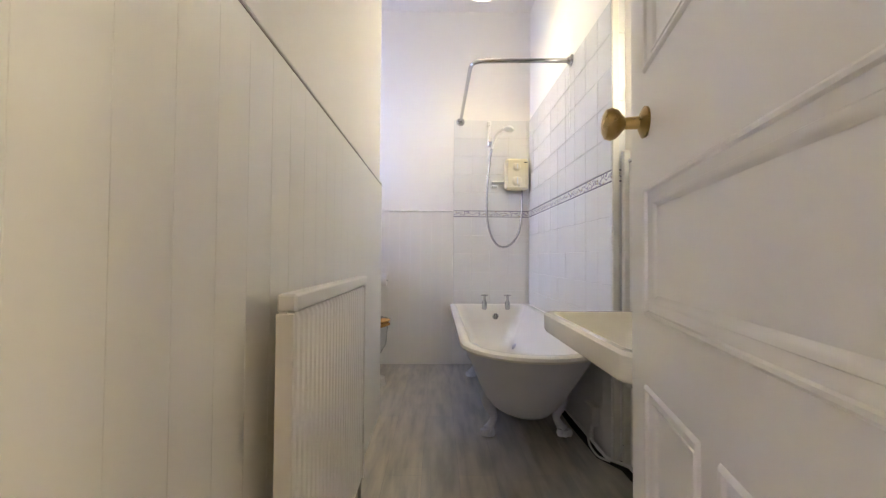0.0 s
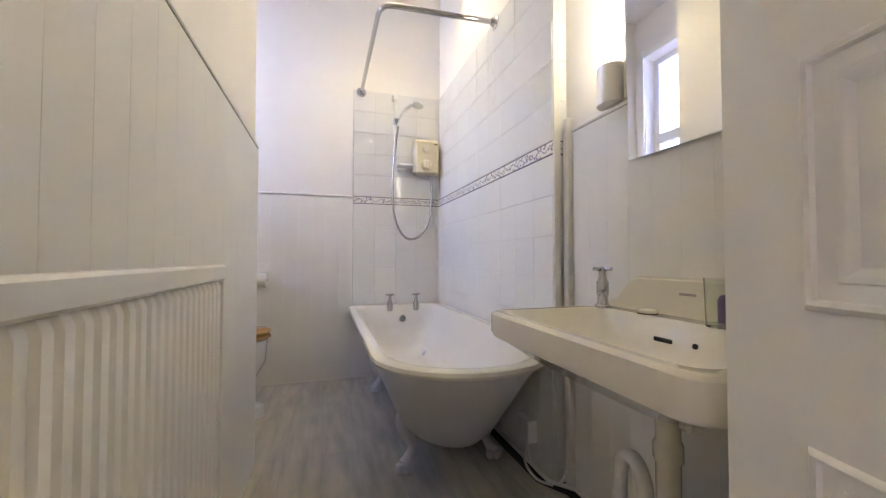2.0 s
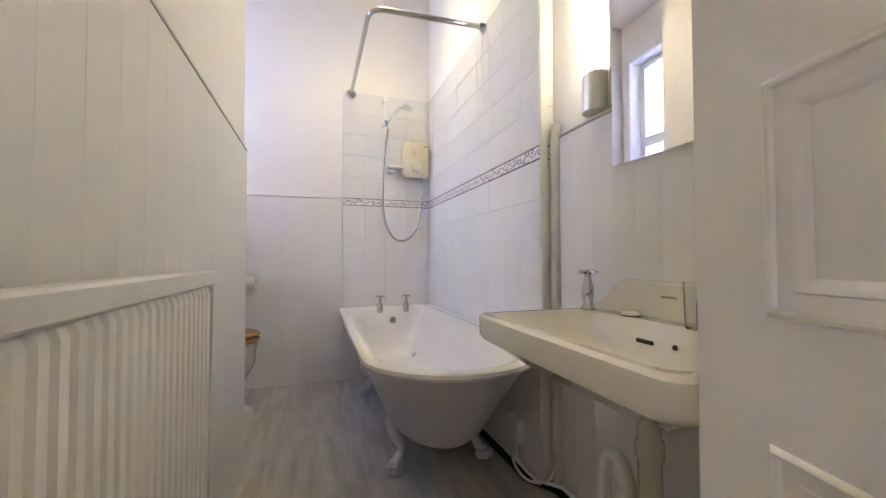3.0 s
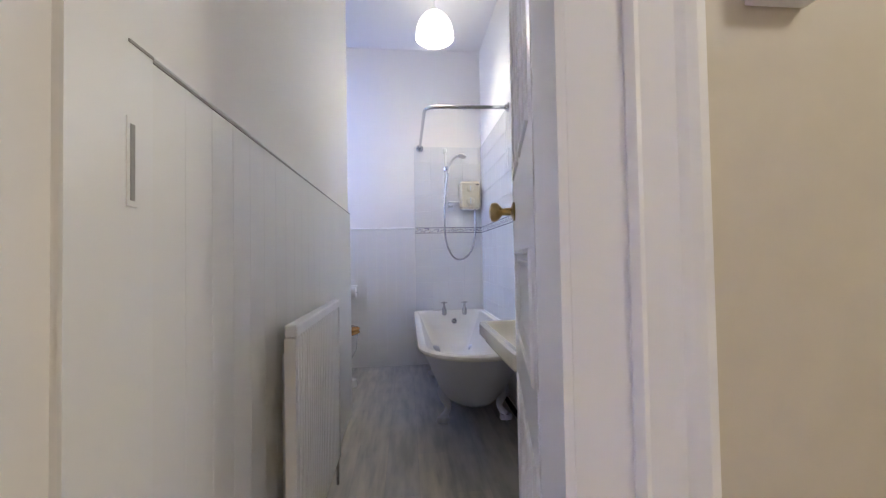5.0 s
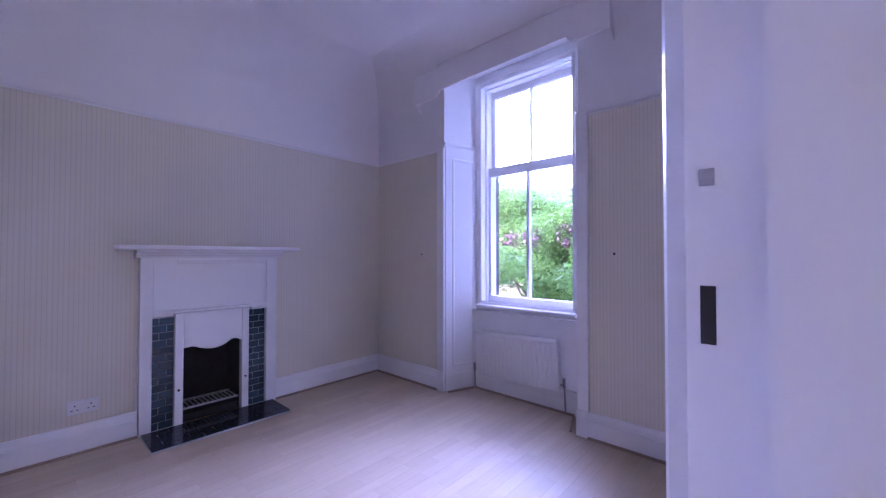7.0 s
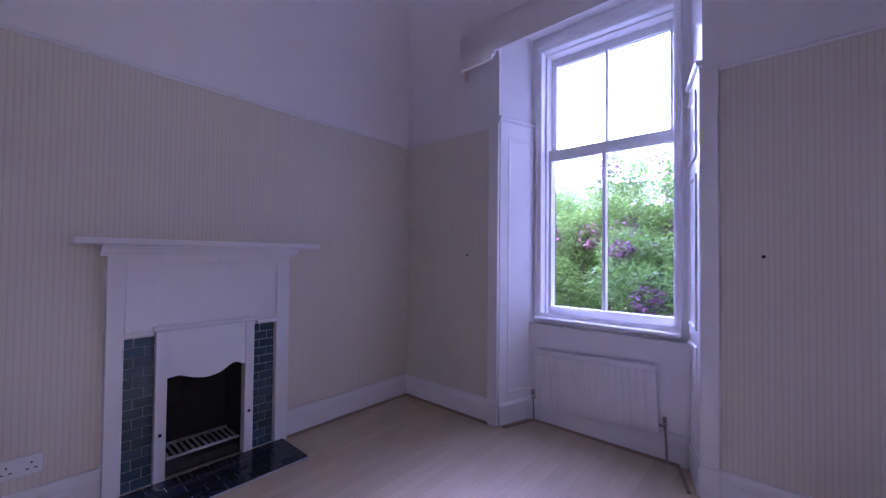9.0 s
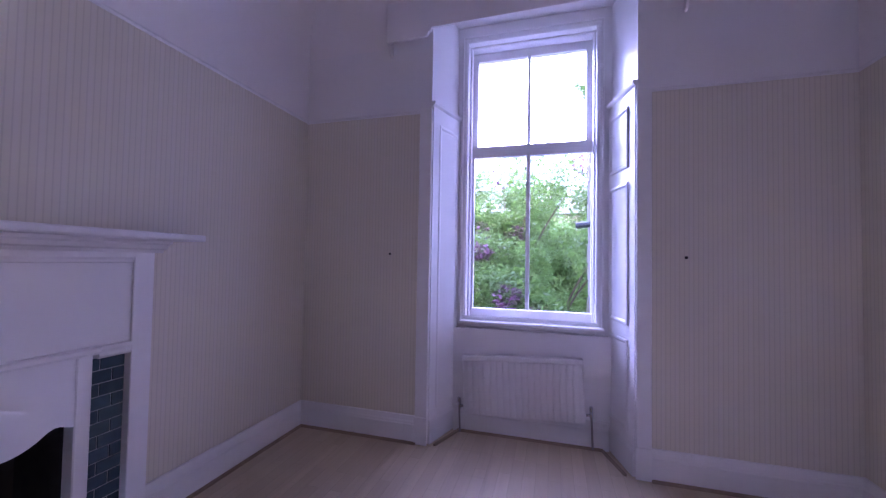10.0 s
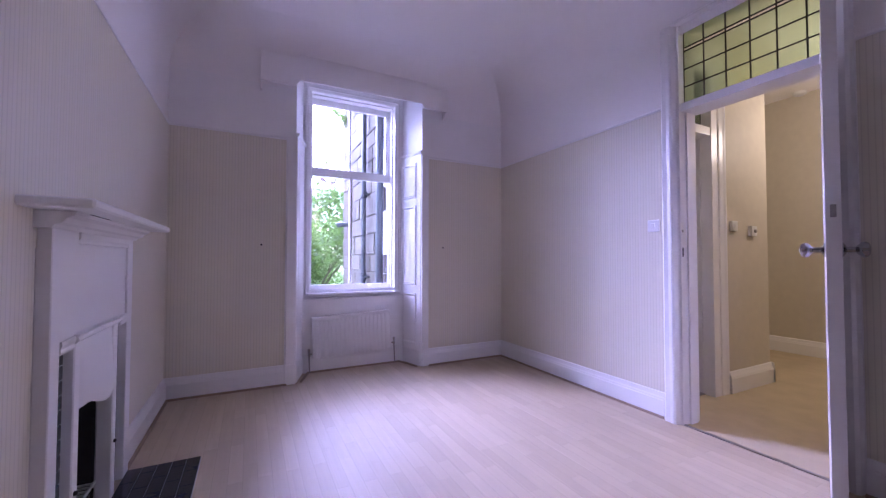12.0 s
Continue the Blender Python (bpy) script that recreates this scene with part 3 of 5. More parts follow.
lathe(bm, [(0.055, 0.0), (0.06, -0.012), (0.058, -0.03), (0.04, -0.042), (0, -0.045)], (2.84, 0.56, CEIL), seg=24)
part("body", bm, PLASTIC, sd, smooth=True)
plate("light_switch", BX1 - 0.012, BX1 - 0.004, 0.258, 0.345, 1.262, 1.345, "white plastic light switch on striped wallpaper", "light switch", [(BX1 - 0.018, BX1 - 0.011, 0.288, 0.315, 1.288, 1.32)])

# ---- bathroom boarding, pieces under their walls ----
def boards(parent, axis, fixed, lo, hi, pitch, z0, z1, out):
    n = max(1, round((hi - lo) / pitch))
    w = (hi - lo) / n
    for i in range(n):
        a, b = lo + i * w + 0.00005, lo + (i + 1) * w - 0.00005
        f0, f1 = sorted((fixed, fixed + out))
        bm = bmesh.new()
        if axis == "y":
            box(bm, f0, f1, a, b, z0, z1, bevel=0.0005)
        else:
            box(bm, a, b, f0, f1, z0, z1, bevel=0.0005)
        part("board", bm, CLAD, parent)


CAP_L, CAP_F, CAP_R = 1.286, 1.262, 1.295
s = structure("panelling_party_wall", boxes((PX, PX + 0.003, WY1, NOOK_Y, 0.0, CAP_L)), CLAD, "white tongue-and-groove boarding", "panelling")
boards(s, "y", PX + 0.002, 0.4535, NOOK_Y, 0.087, 0.0, CAP_L - 0.006, 0.009)
part("dado_cap", boxes((PX + 0.002, PX + 0.0135, 0.4535, NOOK_Y + 0.006, CAP_L, CAP_L + 0.006), bevel=0.002), GLOSS, s, "slim white cap rail")
# Solid grey strips draw the shadow line below the cap rail.
part("dado_gap_shade", boxes((PX + 0.002, PX + 0.0125, 0.4535, NOOK_Y, CAP_L - 0.005, CAP_L - 0.001)), SHADOW_LINE, s)
part("dado_gap_shade", boxes((OX0, OX0 + 0.002, 0.404, 0.4535, CAP_L - 0.004, CAP_L)), SHADOW_LINE, s)
part("corner_bead", boxes((PX - 0.012, PX + 0.012, NOOK_Y - 0.001, NOOK_Y + 0.012, 0.0, CAP_L - 0.01), bevel=0.004), GLOSS, s)
s = structure("panelling_far_wall", boxes((NOOK_X, 0.486, FAR_Y - 0.003, FAR_Y, 0.0, CAP_F)), CLAD, "white tongue-and-groove boarding on the end wall", "panelling")
boards(s, "x", FAR_Y - 0.002, NOOK_X, 0.484, 0.087, 0.0, CAP_F - 0.004, -0.008)
part("dado_cap", boxes((NOOK_X, 0.486, FAR_Y - 0.016, FAR_Y - 0.002, CAP_F - 0.003, CAP_F + 0.010), bevel=0.003), GLOSS, s)
s = structure("panelling_east_wall", boxes((CX - 0.003, CX, WY1, TILE_Y - 0.045, 0.0, CAP_R)), CLAD, "white tongue-and-groove boarding behind the basin", "panelling")
boards(s, "y", CX - 0.002, 0.46, TILE_Y - 0.048, 0.087, 0.0, CAP_R - 0.006, -0.008)
part("dado_cap", boxes((CX - 0.014, CX - 0.002, WY1, TILE_Y - 0.045, CAP_R - 0.002, CAP_R + 0.010), bevel=0.003), GLOSS, s)
# Grey strip painting the shadow line below this cap.
part("dado_gap_shade", boxes((CX - 0.0105, CX - 0.002, WY1, TILE_Y - 0.045, CAP_R - 0.0050, CAP_R - 0.0025)), SHADOW_LINE, s)
bm = boxes((TX + 0.03, CX + 0.0, TILE_Y - 0.044, TILE_Y - 0.022, 0, CAP_R + 0.05), (TX + 0.038, CX, TILE_Y - 0.022, TILE_Y - 0.004, 0, CAP_R), bevel=0.005)
# Cream on this added strip carries the wall lamp's warm light.
structure("trim_tile_edge", boxes((TX + 0.0005, TX + 0.0295, TILE_Y - 0.008, TILE_Y + 0.005, 0.0, CEIL), bevel=0.002), CREAM, "edge strip beside the tiles, cream tinted for lamplight", "trim")
structure("trim_pipe_boxing", bm, CREAM, "cream painted timber boxing beside the tiles", "trim")
s = structure("panelling_under_bath", boxes((TX + 0.004, TX + 0.007, TILE_Y + 0.006, FAR_Y, 0.0, 0.50)), GROUT, "white boarding behind the bath", "panelling")
boards(s, "y", TX + 0.005, TILE_Y + 0.008, FAR_Y - 0.01, 0.087, 0.0, 0.498, -0.008)
bm = bmesh.new()
tube(bm, [(CX - 0.022, 0.5, 0.016), (CX - 0.022, 1.85, 0.016), (TX - 0.022, 1.92, 0.016), (TX - 0.022, 3.4, 0.016)], 0.008, 10)
structure("pipe_run", bm, GLOSS, "white painted pipe along the floor", "pipe")
# Flat dark strip on the floor along the wall, below the pipe run.
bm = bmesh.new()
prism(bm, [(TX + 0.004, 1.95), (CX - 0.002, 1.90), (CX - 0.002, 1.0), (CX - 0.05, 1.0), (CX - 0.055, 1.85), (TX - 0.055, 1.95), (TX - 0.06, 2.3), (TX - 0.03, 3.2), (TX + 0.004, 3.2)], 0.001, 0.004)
structure("trim_dark_edge", bm, DARK_GAP, "dark strip along the floor edge behind the bath", "floor edge")

# radiator in the bathroom
def radiator(name, at, width, height, label, m, rib=0.034, depth=0.05):
    """Panel radiator built along local x, face to -y, foot at z 0."""
    r = new(name)
    r.matrix_world = m
    tagged(r, label, "radiator")
    bm = bmesh.new()
    n = int((width - 0.03) / rib)
    x0 = (width - n * rib) / 2
    line = [(0.0, 0.006)]
    for i in range(n):
        a = x0 + i * rib
        line += [(a + rib * k / 8, 0.0024 + 0.0054 * max(0.0, math.cos(2 * math.pi * k / 8)) ** 1.5) for k in range(8)]
    line.append((width, 0.006))
    loop = line + [(width, 0.02), (0, 0.02)]
    rings(bm, [[(x, y + 0.006 * e, z) for x, y in loop] for z, e in ((0.012, 1), (0.035, 0), (height - 0.045, 0), (height - 0.03, 1))])
    local_part("front_panel", bm, GLOSS, r, smooth=True)
    local_part("top_grille", boxes((0, width, -0.004, depth, height - 0.032, height), bevel=0.004), GLOSS, r)
    local_part("side_panel", boxes((-0.002, 0.004, 0.0, depth, 0.02, height - 0.034), bevel=0.001), GLOSS, r)
    local_part("side_panel", boxes((width - 0.004, width + 0.002, 0.0, depth, 0.02, height - 0.034), bevel=0.001), GLOSS, r)
    local_part("back_panel", boxes((0.006, width - 0.006, depth - 0.012, depth, 0.015, height - 0.034)), GLOSS, r)
    for x in (0.12, width - 0.12):
        local_part("bracket", boxes((x - 0.015, x + 0.015, depth + 0.0005, depth + 0.040, 0.1, height - 0.1)), GLOSS, r)
    return r


def radiator_valve(parent, x, z, drop, sign):
    bm = bmesh.new()
    tube(bm, [(x, 0.02, z), (x - 0.028 * sign, 0.02, z)], 0.008, 10)
    lathe(bm, [(0.010, -0.02), (0.012, 0.0), (0.012, 0.018), (0.009, 0.022), (0.012, 0.026), (0.012, 0.05), (0.006, 0.054), (0, 0.054)], (x - 0.03 * sign, 0.02, z), seg=14)
    local_part("valve", bm, CHROME, parent, "chrome valve", smooth=True)
    bm = bmesh.new()
    tube(bm, [(x - 0.03 * sign, 0.02, z - 0.018), (x - 0.03 * sign, 0.02, drop)], 0.0065, 10)
    local_part("pipe", bm, STEEL, parent, "bare metal pipe", smooth=True)


br = radiator("radiator", None, 0.655, 0.70, "white ribbed panel radiator on boarded bathroom wall", pose(0.113, 0.915, 0.115, 0, 0, 90), rib=0.027, depth=0.03)
radiator_valve(br, 0.655, 0.05, -0.113, -1)

# ---- bath ----
CXB, HWB = 0.787, 0.325


def tub_loop(inset, z, near_in=None, far_in=None, n=14):
    w = HWB - inset
    yn = 1.707 + (inset if near_in is None else near_in)
    yf = 3.424 - (min(inset, 0.06) if far_in is None else far_in)
    b = 0.30
    c = min(0.07, w * 0.5)
    pts = []
    for k in range(n + 1):
        a = math.pi + math.pi * k / n
        pts.append((CXB + w * math.cos(a), yn + b + b * math.sin(a), z))
    for k in range(6):
        a = (math.pi / 2) * k / 5
        pts.append((CXB + w - c + c * math.cos(a), yf - c + c * math.sin(a), z))
    for k in range(6):
        a = math.pi / 2 + (math.pi / 2) * k / 5
        pts.append((CXB - w + c + c * math.cos(a), yf - c + c * math.sin(a), z))
    return pts


bath = thing("bathtub", (CXB, 2.55, 0), "white enamelled roll-top bath with grey outside on claw feet", "bathtub")
bm = bmesh.new()
rings(bm, [tub_loop(0.022, 0.474), tub_loop(0.006, 0.474), tub_loop(0.0, 0.484), tub_loop(0.002, 0.496), tub_loop(0.012, 0.503), tub_loop(0.030, 0.504), tub_loop(0.045, 0.497),
           tub_loop(0.056, 0.475), tub_loop(0.098, 0.36, 0.15, 0.07), tub_loop(0.150, 0.24, 0.27, 0.10), tub_loop(0.180, 0.195, 0.34, 0.14), tub_loop(0.22, 0.175, 0.45, 0.22)], cap_start=False)
part("tub", bm, ENAMEL, bath, "glossy cream-white enamel inside and rolled rim", smooth=True)
bm = bmesh.new()
rings(bm, [tub_loop(0.024, 0.480), tub_loop(0.036, 0.44, 0.055, 0.04), tub_loop(0.076, 0.34, 0.12, 0.06), tub_loop(0.116, 0.24, 0.19, 0.09), tub_loop(0.138, 0.19, 0.23, 0.13),
           tub_loop(0.160, 0.155, 0.27, 0.16), tub_loop(0.195, 0.138, 0.33, 0.22)], cap_start=False)
part("shell", bm, BATH_PAINT, bath, "pale grey painted cast-iron outside", smooth=True)
for sx in (-1, 1):
    for y in (2.19, 3.13):
        x = CXB + sx * 0.150 + (0.03 if sx > 0 else 0.0)
        bm = bmesh.new()
        tube(bm, bend([(x - sx * 0.03, y + 0.035, 0.195), (x + sx * 0.012, y + 0.012, 0.190), (x + sx * 0.012, y + 0.002, 0.140), (x - sx * 0.008, y - 0.004, 0.085), (x + sx * 0.010, y - 0.012, 0.045), (x + sx * 0.024, y - 0.022, 0.026)], 4),
             [0.030, 0.036, 0.041, 0.044, 0.044, 0.042, 0.039, 0.036, 0.032, 0.028, 0.024, 0.021, 0.019, 0.018, 0.018, 0.019, 0.021, 0.023, 0.025, 0.026, 0.026], 14)
        for dx in (-0.02, 0.0, 0.02):
            lathe(bm, [(0.0, 0.0), (0.014, 0.002), (0.020, 0.016), (0.016, 0.034), (0.0, 0.040)], (x + dx + sx * 0.026, y - 0.030 - 0.006 * (dx == 0), 0.0), seg=12)
        part("claw_foot", bm, BATH_PAINT, bath, smooth=True)


def pillar_tap(parent, x, y, z, facing, h=0.085, k=1.0):
    fx, fy = facing
    bm = bmesh.new()
    lathe(bm, [(0.021 * k, 0.0), (0.021 * k, 0.006), (0.015 * k, 0.012), (0.013 * k, 0.03), (0.016 * k, 0.04), (0.016 * k, h * 0.7), (0.011 * k, h * 0.78), (0.009 * k, h * 0.92), (0.011 * k, h), (0.0, h + 0.004)], (x, y, z), seg=16)
    tube(bm, bend([(x, y, z + 0.036), (x + fx * 0.03 * k, y + fy * 0.03 * k, z + 0.042), (x + fx * 0.055 * k, y + fy * 0.055 * k, z + 0.030), (x + fx * 0.062 * k, y + fy * 0.062 * k, z + 0.012)], 4), 0.010 * k, 10)
    t = part("tap", bm, CHROME, parent, "chrome pillar tap", smooth=True)
    bm = bmesh.new()
    zc = z + h + 0.006
    for a in (0.3, 0.3 + math.pi / 2):
        c, s_ = math.cos(a) * 0.027 * k, math.sin(a) * 0.027 * k
        tube(bm, [(x - c, y - s_, zc), (x - 0.85 * c, y - 0.85 * s_, zc), (x + 0.85 * c, y + 0.85 * s_, zc), (x + c, y + s_, zc)], [0.006 * k, 0.0045 * k, 0.0045 * k, 0.006 * k], 8)
    lathe(bm, [(0.008 * k, -0.006), (0.009 * k, 0.004), (0.0, 0.008)], (x, y, zc), seg=12)
    part("cross_handle", bm, CHROME, t, smooth=True)


for x in (0.741, 0.928):
    bm = bmesh.new()
    lathe(bm, [(0.014, 0.0), (0.022, 0.012), (0.021, 0.055), (0.014, 0.066), (0.010, 0.09), (0.009, 0.11)], (x, 3.35, 0.462), seg=14)
    tube(bm, [(x, 3.365, 0.48), (x, 3.385, 0.475)], 0.012, 10)
    t = part("tap", bm, CHROME, bath, "chrome bath tap with a cross handle", smooth=True)
    bm = bmesh.new()
    for a in (0.25, 0.25 + math.pi / 2):
        c, s_ = math.cos(a) * 0.03, math.sin(a) * 0.03
        tube(bm, [(x - c, 3.35 - s_, 0.576), (x + c, 3.35 + s_, 0.576)], 0.005, 8)
    lathe(bm, [(0.009, -0.008), (0.009, 0.006), (0.0, 0.01)], (x, 3.35, 0.576), seg=12)
    part("cross_handle", bm, CHROME, t, smooth=True)
bm = bmesh.new()
lathe(bm, [(0.026, 0.0), (0.026, 0.003), (0.022, 0.005), (0.0, 0.005)], (0.832, 3.358, 0.405), (0, -1, 0.12), 20)
ov = part("overflow", bm, CHROME, bath, "chrome overflow grating", smooth=True)
for k in range(6):
    a = k * math.pi / 3
    bm = bmesh.new()
    lathe(bm, [(0.005, 0.0), (0.005, 0.0012), (0, 0.0012)], (0.832 + 0.013 * math.cos(a), 3.3525 + 0.0, 0.4055 + 0.013 * math.sin(a)), (0, -1, 0.12), 8)
    part("hole", bm, DARK_GAP, ov)

# shower rail
rail = thing("shower_rail", (0.545, 3.42, 2.012), "chrome L-shaped shower curtain rail on wall flanges", "shower rail")
bm = bmesh.new()
tube(bm, [(0.543, FAR_Y - 0.01, 2.012), (0.545, 2.56, 2.012)] + bend([(0.545, 2.52, 2.012), (0.552, 2.475, 2.012), (0.575, 2.440, 2.012), (0.62, 2.428, 2.012)], 4) + [(TX - 0.005, 2.405, 2.012)], 0.0125, 14)
part("rod", bm, CHROME, rail, smooth=True)
for p, d in (((0.543, FAR_Y - 0.012, 2.012), (0, -1, 0)), ((TX - 0.004, 2.405, 2.012), (-1, 0, 0))):
    bm = bmesh.new()
    lathe(bm, [(0.034, 0.0), (0.034, 0.004), (0.022, 0.009), (0.018, 0.024), (0.0, 0.024)], p, d, 20)
    part("flange", bm, CHROME, rail, smooth=True)
bm = bmesh.new()
tube(bm, [(TX - 0.02, 2.405, 1.985), (TX - 0.012, 2.42, 1.6)], 0.0012, 6)
part("pull_cord", bm, PLASTIC, rail, "thin white cord")

# shower unit, bar, hose, dish
FY = FAR_Y - 0.012
su = thing("electric_shower", (1.0, FY, 1.44), "ivory plastic electric shower heater with two dials", "shower")
part("casing", boxes((0.908, 1.098, FY - 0.085, FY, 1.435, 1.692), bevel=0.018), IVORY, su)
for x, z, r in ((1.0, 1.62, 0.026), (1.0, 1.505, 0.032)):
    bm = bmesh.new()
    lathe(bm, [(r * 1.3, 0), (r * 1.25, 0.006), (r, 0.008), (r * 0.9, 0.018), (0, 0.019)], (x, FY - 0.085, z), (0, -1, 0), 20)
    d = part("dial", bm, IVORY, su, smooth=True)
    part("grip", boxes((x - 0.005, x + 0.005, FY - 0.111, FY - 0.103, z - r * 0.85, z + r * 0.85), bevel=0.002), PLASTIC, d)
part("marking", boxes((1.055, 1.085, FY - 0.0862, FY - 0.085, 1.655, 1.661)), DARK_GAP, su)
part("marking", boxes((0.98, 1.02, FY - 0.0862, FY - 0.085, 1.465, 1.469)), DARK_GAP, su)
bar = thing("shower_riser", (0.777, FY, 1.53), "white plastic shower riser bar with handset and hose", "shower")
bm = bmesh.new()
tube(bm, [(0.777, FY - 0.035, 1.55), (0.777, FY - 0.035, 1.99)], 0.011, 12)
part("bar", bm, PLASTIC, bar, smooth=True)
for z in (1.56, 1.985):
    part("bar_bracket", boxes((0.760, 0.794, FY - 0.05, FY, z - 0.02, z + 0.02), bevel=0.006), PLASTIC, bar)
part("slider", boxes((0.764, 0.810, FY - 0.075, FY - 0.02, 1.79, 1.83), bevel=0.006), CHROME, bar, "chrome handset holder")
bm = bmesh.new()
tube(bm, bend([(0.795, FY - 0.07, 1.77), (0.815, FY - 0.085, 1.84), (0.845, FY - 0.11, 1.89), (0.885, FY - 0.14, 1.915)], 4), [0.010] * 4 + [0.012] * 4 + [0.014] * 4 + [0.018], 12)
lathe(bm, [(0.030, 0.0), (0.040, 0.006), (0.038, 0.018), (0.018, 0.032), (0, 0.034)], (0.915, FY - 0.165, 1.892), (0.2, 0.2, 1), 20)
part("handset", bm, PLASTIC, bar, "white plastic shower head", smooth=True)
bm = bmesh.new()
tube(bm, bend([(0.795, FY - 0.07, 1.77), (0.772, FY - 0.075, 1.6), (0.757, FY - 0.07, 1.35), (0.772, FY - 0.06, 1.13), (0.84, FY - 0.05, 0.99), (0.93, FY - 0.05, 0.975), (1.01, FY - 0.05, 1.06), (1.045, FY - 0.045, 1.22), (1.05, FY - 0.04, 1.44)], 7), 0.0085, 10)
part("hose", bm, CHROME, bar, "chrome flexible hose", smooth=True)
sdish = thing("soap_dish", (0.855, FY, 1.47), "white plastic soap dish on tiled wall", "soap dish")
part("tray", boxes((0.795, 0.905, FY - 0.09, FY, 1.485, 1.505), bevel=0.008), PLASTIC, sdish)
part("holder", boxes((0.80, 0.85, FY - 0.07, FY, 1.455, 1.475), bevel=0.006), PLASTIC, sdish)

# ---- basin ----
BZ = 0.687
BY_0, BY_1, BXF = 1.02, 1.658, 0.737


def rect_loop(x0, x1, y0, y1, z, rf, rb, n=5):
    pts = []
    for cx, cy, r, a0 in ((x0 + rf, y0 + rf, rf, math.pi), (x1 - rb, y0 + rb, rb, 1.5 * math.pi), (x1 - rb, y1 - rb, rb, 0.0), (x0 + rf, y1 - rf, rf, 0.5 * math.pi)):
        for k in range(n):
            a = a0 + (math.pi / 2) * k / (n - 1)
            pts.append((cx + r * math.cos(a), cy + r * math.sin(a), z))
    return pts


basin = thing("washbasin", (1.0, 1.335, 0.45), "cream china wall basin with a raised splashback", "washbasin")
bm = bmesh.new()
rings(bm, [rect_loop(BXF + 0.13, CX - 0.12, BY_0 + 0.16, BY_1 - 0.16, 0.545, 0.08, 0.08), rect_loop(BXF + 0.08, CX - 0.05, BY_0 + 0.10, BY_1 - 0.10, 0.57, 0.08, 0.05),
           rect_loop(BXF + 0.022, CX - 0.01, BY_0 + 0.03, BY_1 - 0.02, 0.612, 0.06, 0.02), rect_loop(BXF + 0.004, CX - 0.01, BY_0 + 0.006, BY_1 - 0.004, 0.622, 0.05, 0.01), rect_loop(BXF, CX - 0.01, BY_0, BY_1, 0.634, 0.045, 0.01),
           rect_loop(BXF + 0.001, CX - 0.01, BY_0 + 0.001, BY_1 - 0.001, BZ - 0.008, 0.04, 0.01), rect_loop(BXF + 0.008, CX - 0.012, BY_0 + 0.008, BY_1 - 0.008, BZ, 0.038, 0.01),
           rect_loop(BXF + 0.024, CX - 0.10, BY_0 + 0.026, BY_1 - 0.026, BZ, 0.04, 0.04), rect_loop(BXF + 0.034, CX - 0.105, BY_0 + 0.036, BY_1 - 0.036, BZ - 0.010, 0.04, 0.05),
           rect_loop(BXF + 0.046, CX - 0.112, BY_0 + 0.07, BY_1 - 0.07, BZ - 0.05, 0.06, 0.07), rect_loop(BXF + 0.08, CX - 0.14, BY_0 + 0.13, BY_1 - 0.13, BZ - 0.10, 0.07, 0.07),
           rect_loop(BXF + 0.13, CX - 0.20, BY_0 + 0.21, BY_1 - 0.21, BZ - 0.12, 0.05, 0.05)])
part("bowl", bm, CHINA, basin, smooth=True)
bm = bmesh.new()
sweep = [(0.004 + 0.125 * t, 0.008 + 0.085 * (0.5 - 0.5 * math.cos(math.pi * t ** 1.25))) for t in (k / 12 for k in range(13))]
prism(bm, [(BY_0 + 0.004, BZ - 0.02), (BY_1 - 0.004, BZ - 0.02)] + [(BY_1 - u, BZ + v) for u, v in sweep] + [(BY_0 + u, BZ + v) for u, v in reversed(sweep)], CX - 0.050, CX - 0.010, "x")
bmesh.ops.bevel(bm, geom=[e for e in bm.edges if abs(e.verts[0].co.x - e.verts[1].co.x) < 1e-5], offset=0.007, segments=3, affect="EDGES")
part("splashback", bm, CHINA, basin, smooth=True)
part("maker_mark", boxes((CX - 0.0512, CX - 0.050, 1.355, 1.40, BZ + 0.052, BZ + 0.058)), STEEL, basin, "small grey printed mark")
bm = bmesh.new()
box(bm, CX - 0.1275, CX - 0.122, 1.355, 1.405, BZ - 0.052, BZ - 0.042, bevel=0.002)
part("overflow_slot", bm, DARK_GAP, basin, "dark overflow slot")
bm = bmesh.new()
lathe(bm, [(0.006, 0), (0.006, 0.003), (0, 0.003)], (CX - 0.122, 1.30, BZ - 0.045), (-1, 0, 0.2), 12)
part("chain_hole", bm, DARK_GAP, basin)
pillar_tap(basin, CX - 0.100, 1.608, BZ, (-0.62, -0.78), 0.105, 1.05)
pillar_tap(basin, CX - 0.105, 1.075, BZ, (-1, 0.15), 0.10, 1.15)
for y in (1.16, 1.60):
    part("wall_bracket", boxes((0.86, CX - 0.012, y - 0.012, y + 0.012, 0.55, 0.622), bevel=0.006), CHINA, basin)
bm = bmesh.new()
lathe(bm, [(0.040, 0.545), (0.040, 0.52), (0.025, 0.50), (0.025, 0.44), (0.030, 0.43), (0.030, 0.40), (0.025, 0.39), (0.025, 0.02), (0.04, 0.0)], (1.02, 1.335, 0.0), seg=18)
part("waste_pipe", bm, CHINA, basin, "cream painted waste pipe", smooth=True)
bm = bmesh.new()
tube(bm, bend([(1.03, 1.40, 0.02), (1.03, 1.405, 0.25), (1.03, 1.42, 0.32), (1.03, 1.45, 0.345), (1.03, 1.48, 0.32), (1.03, 1.49, 0.25), (1.03, 1.49, 0.02)], 5), 0.018, 12)
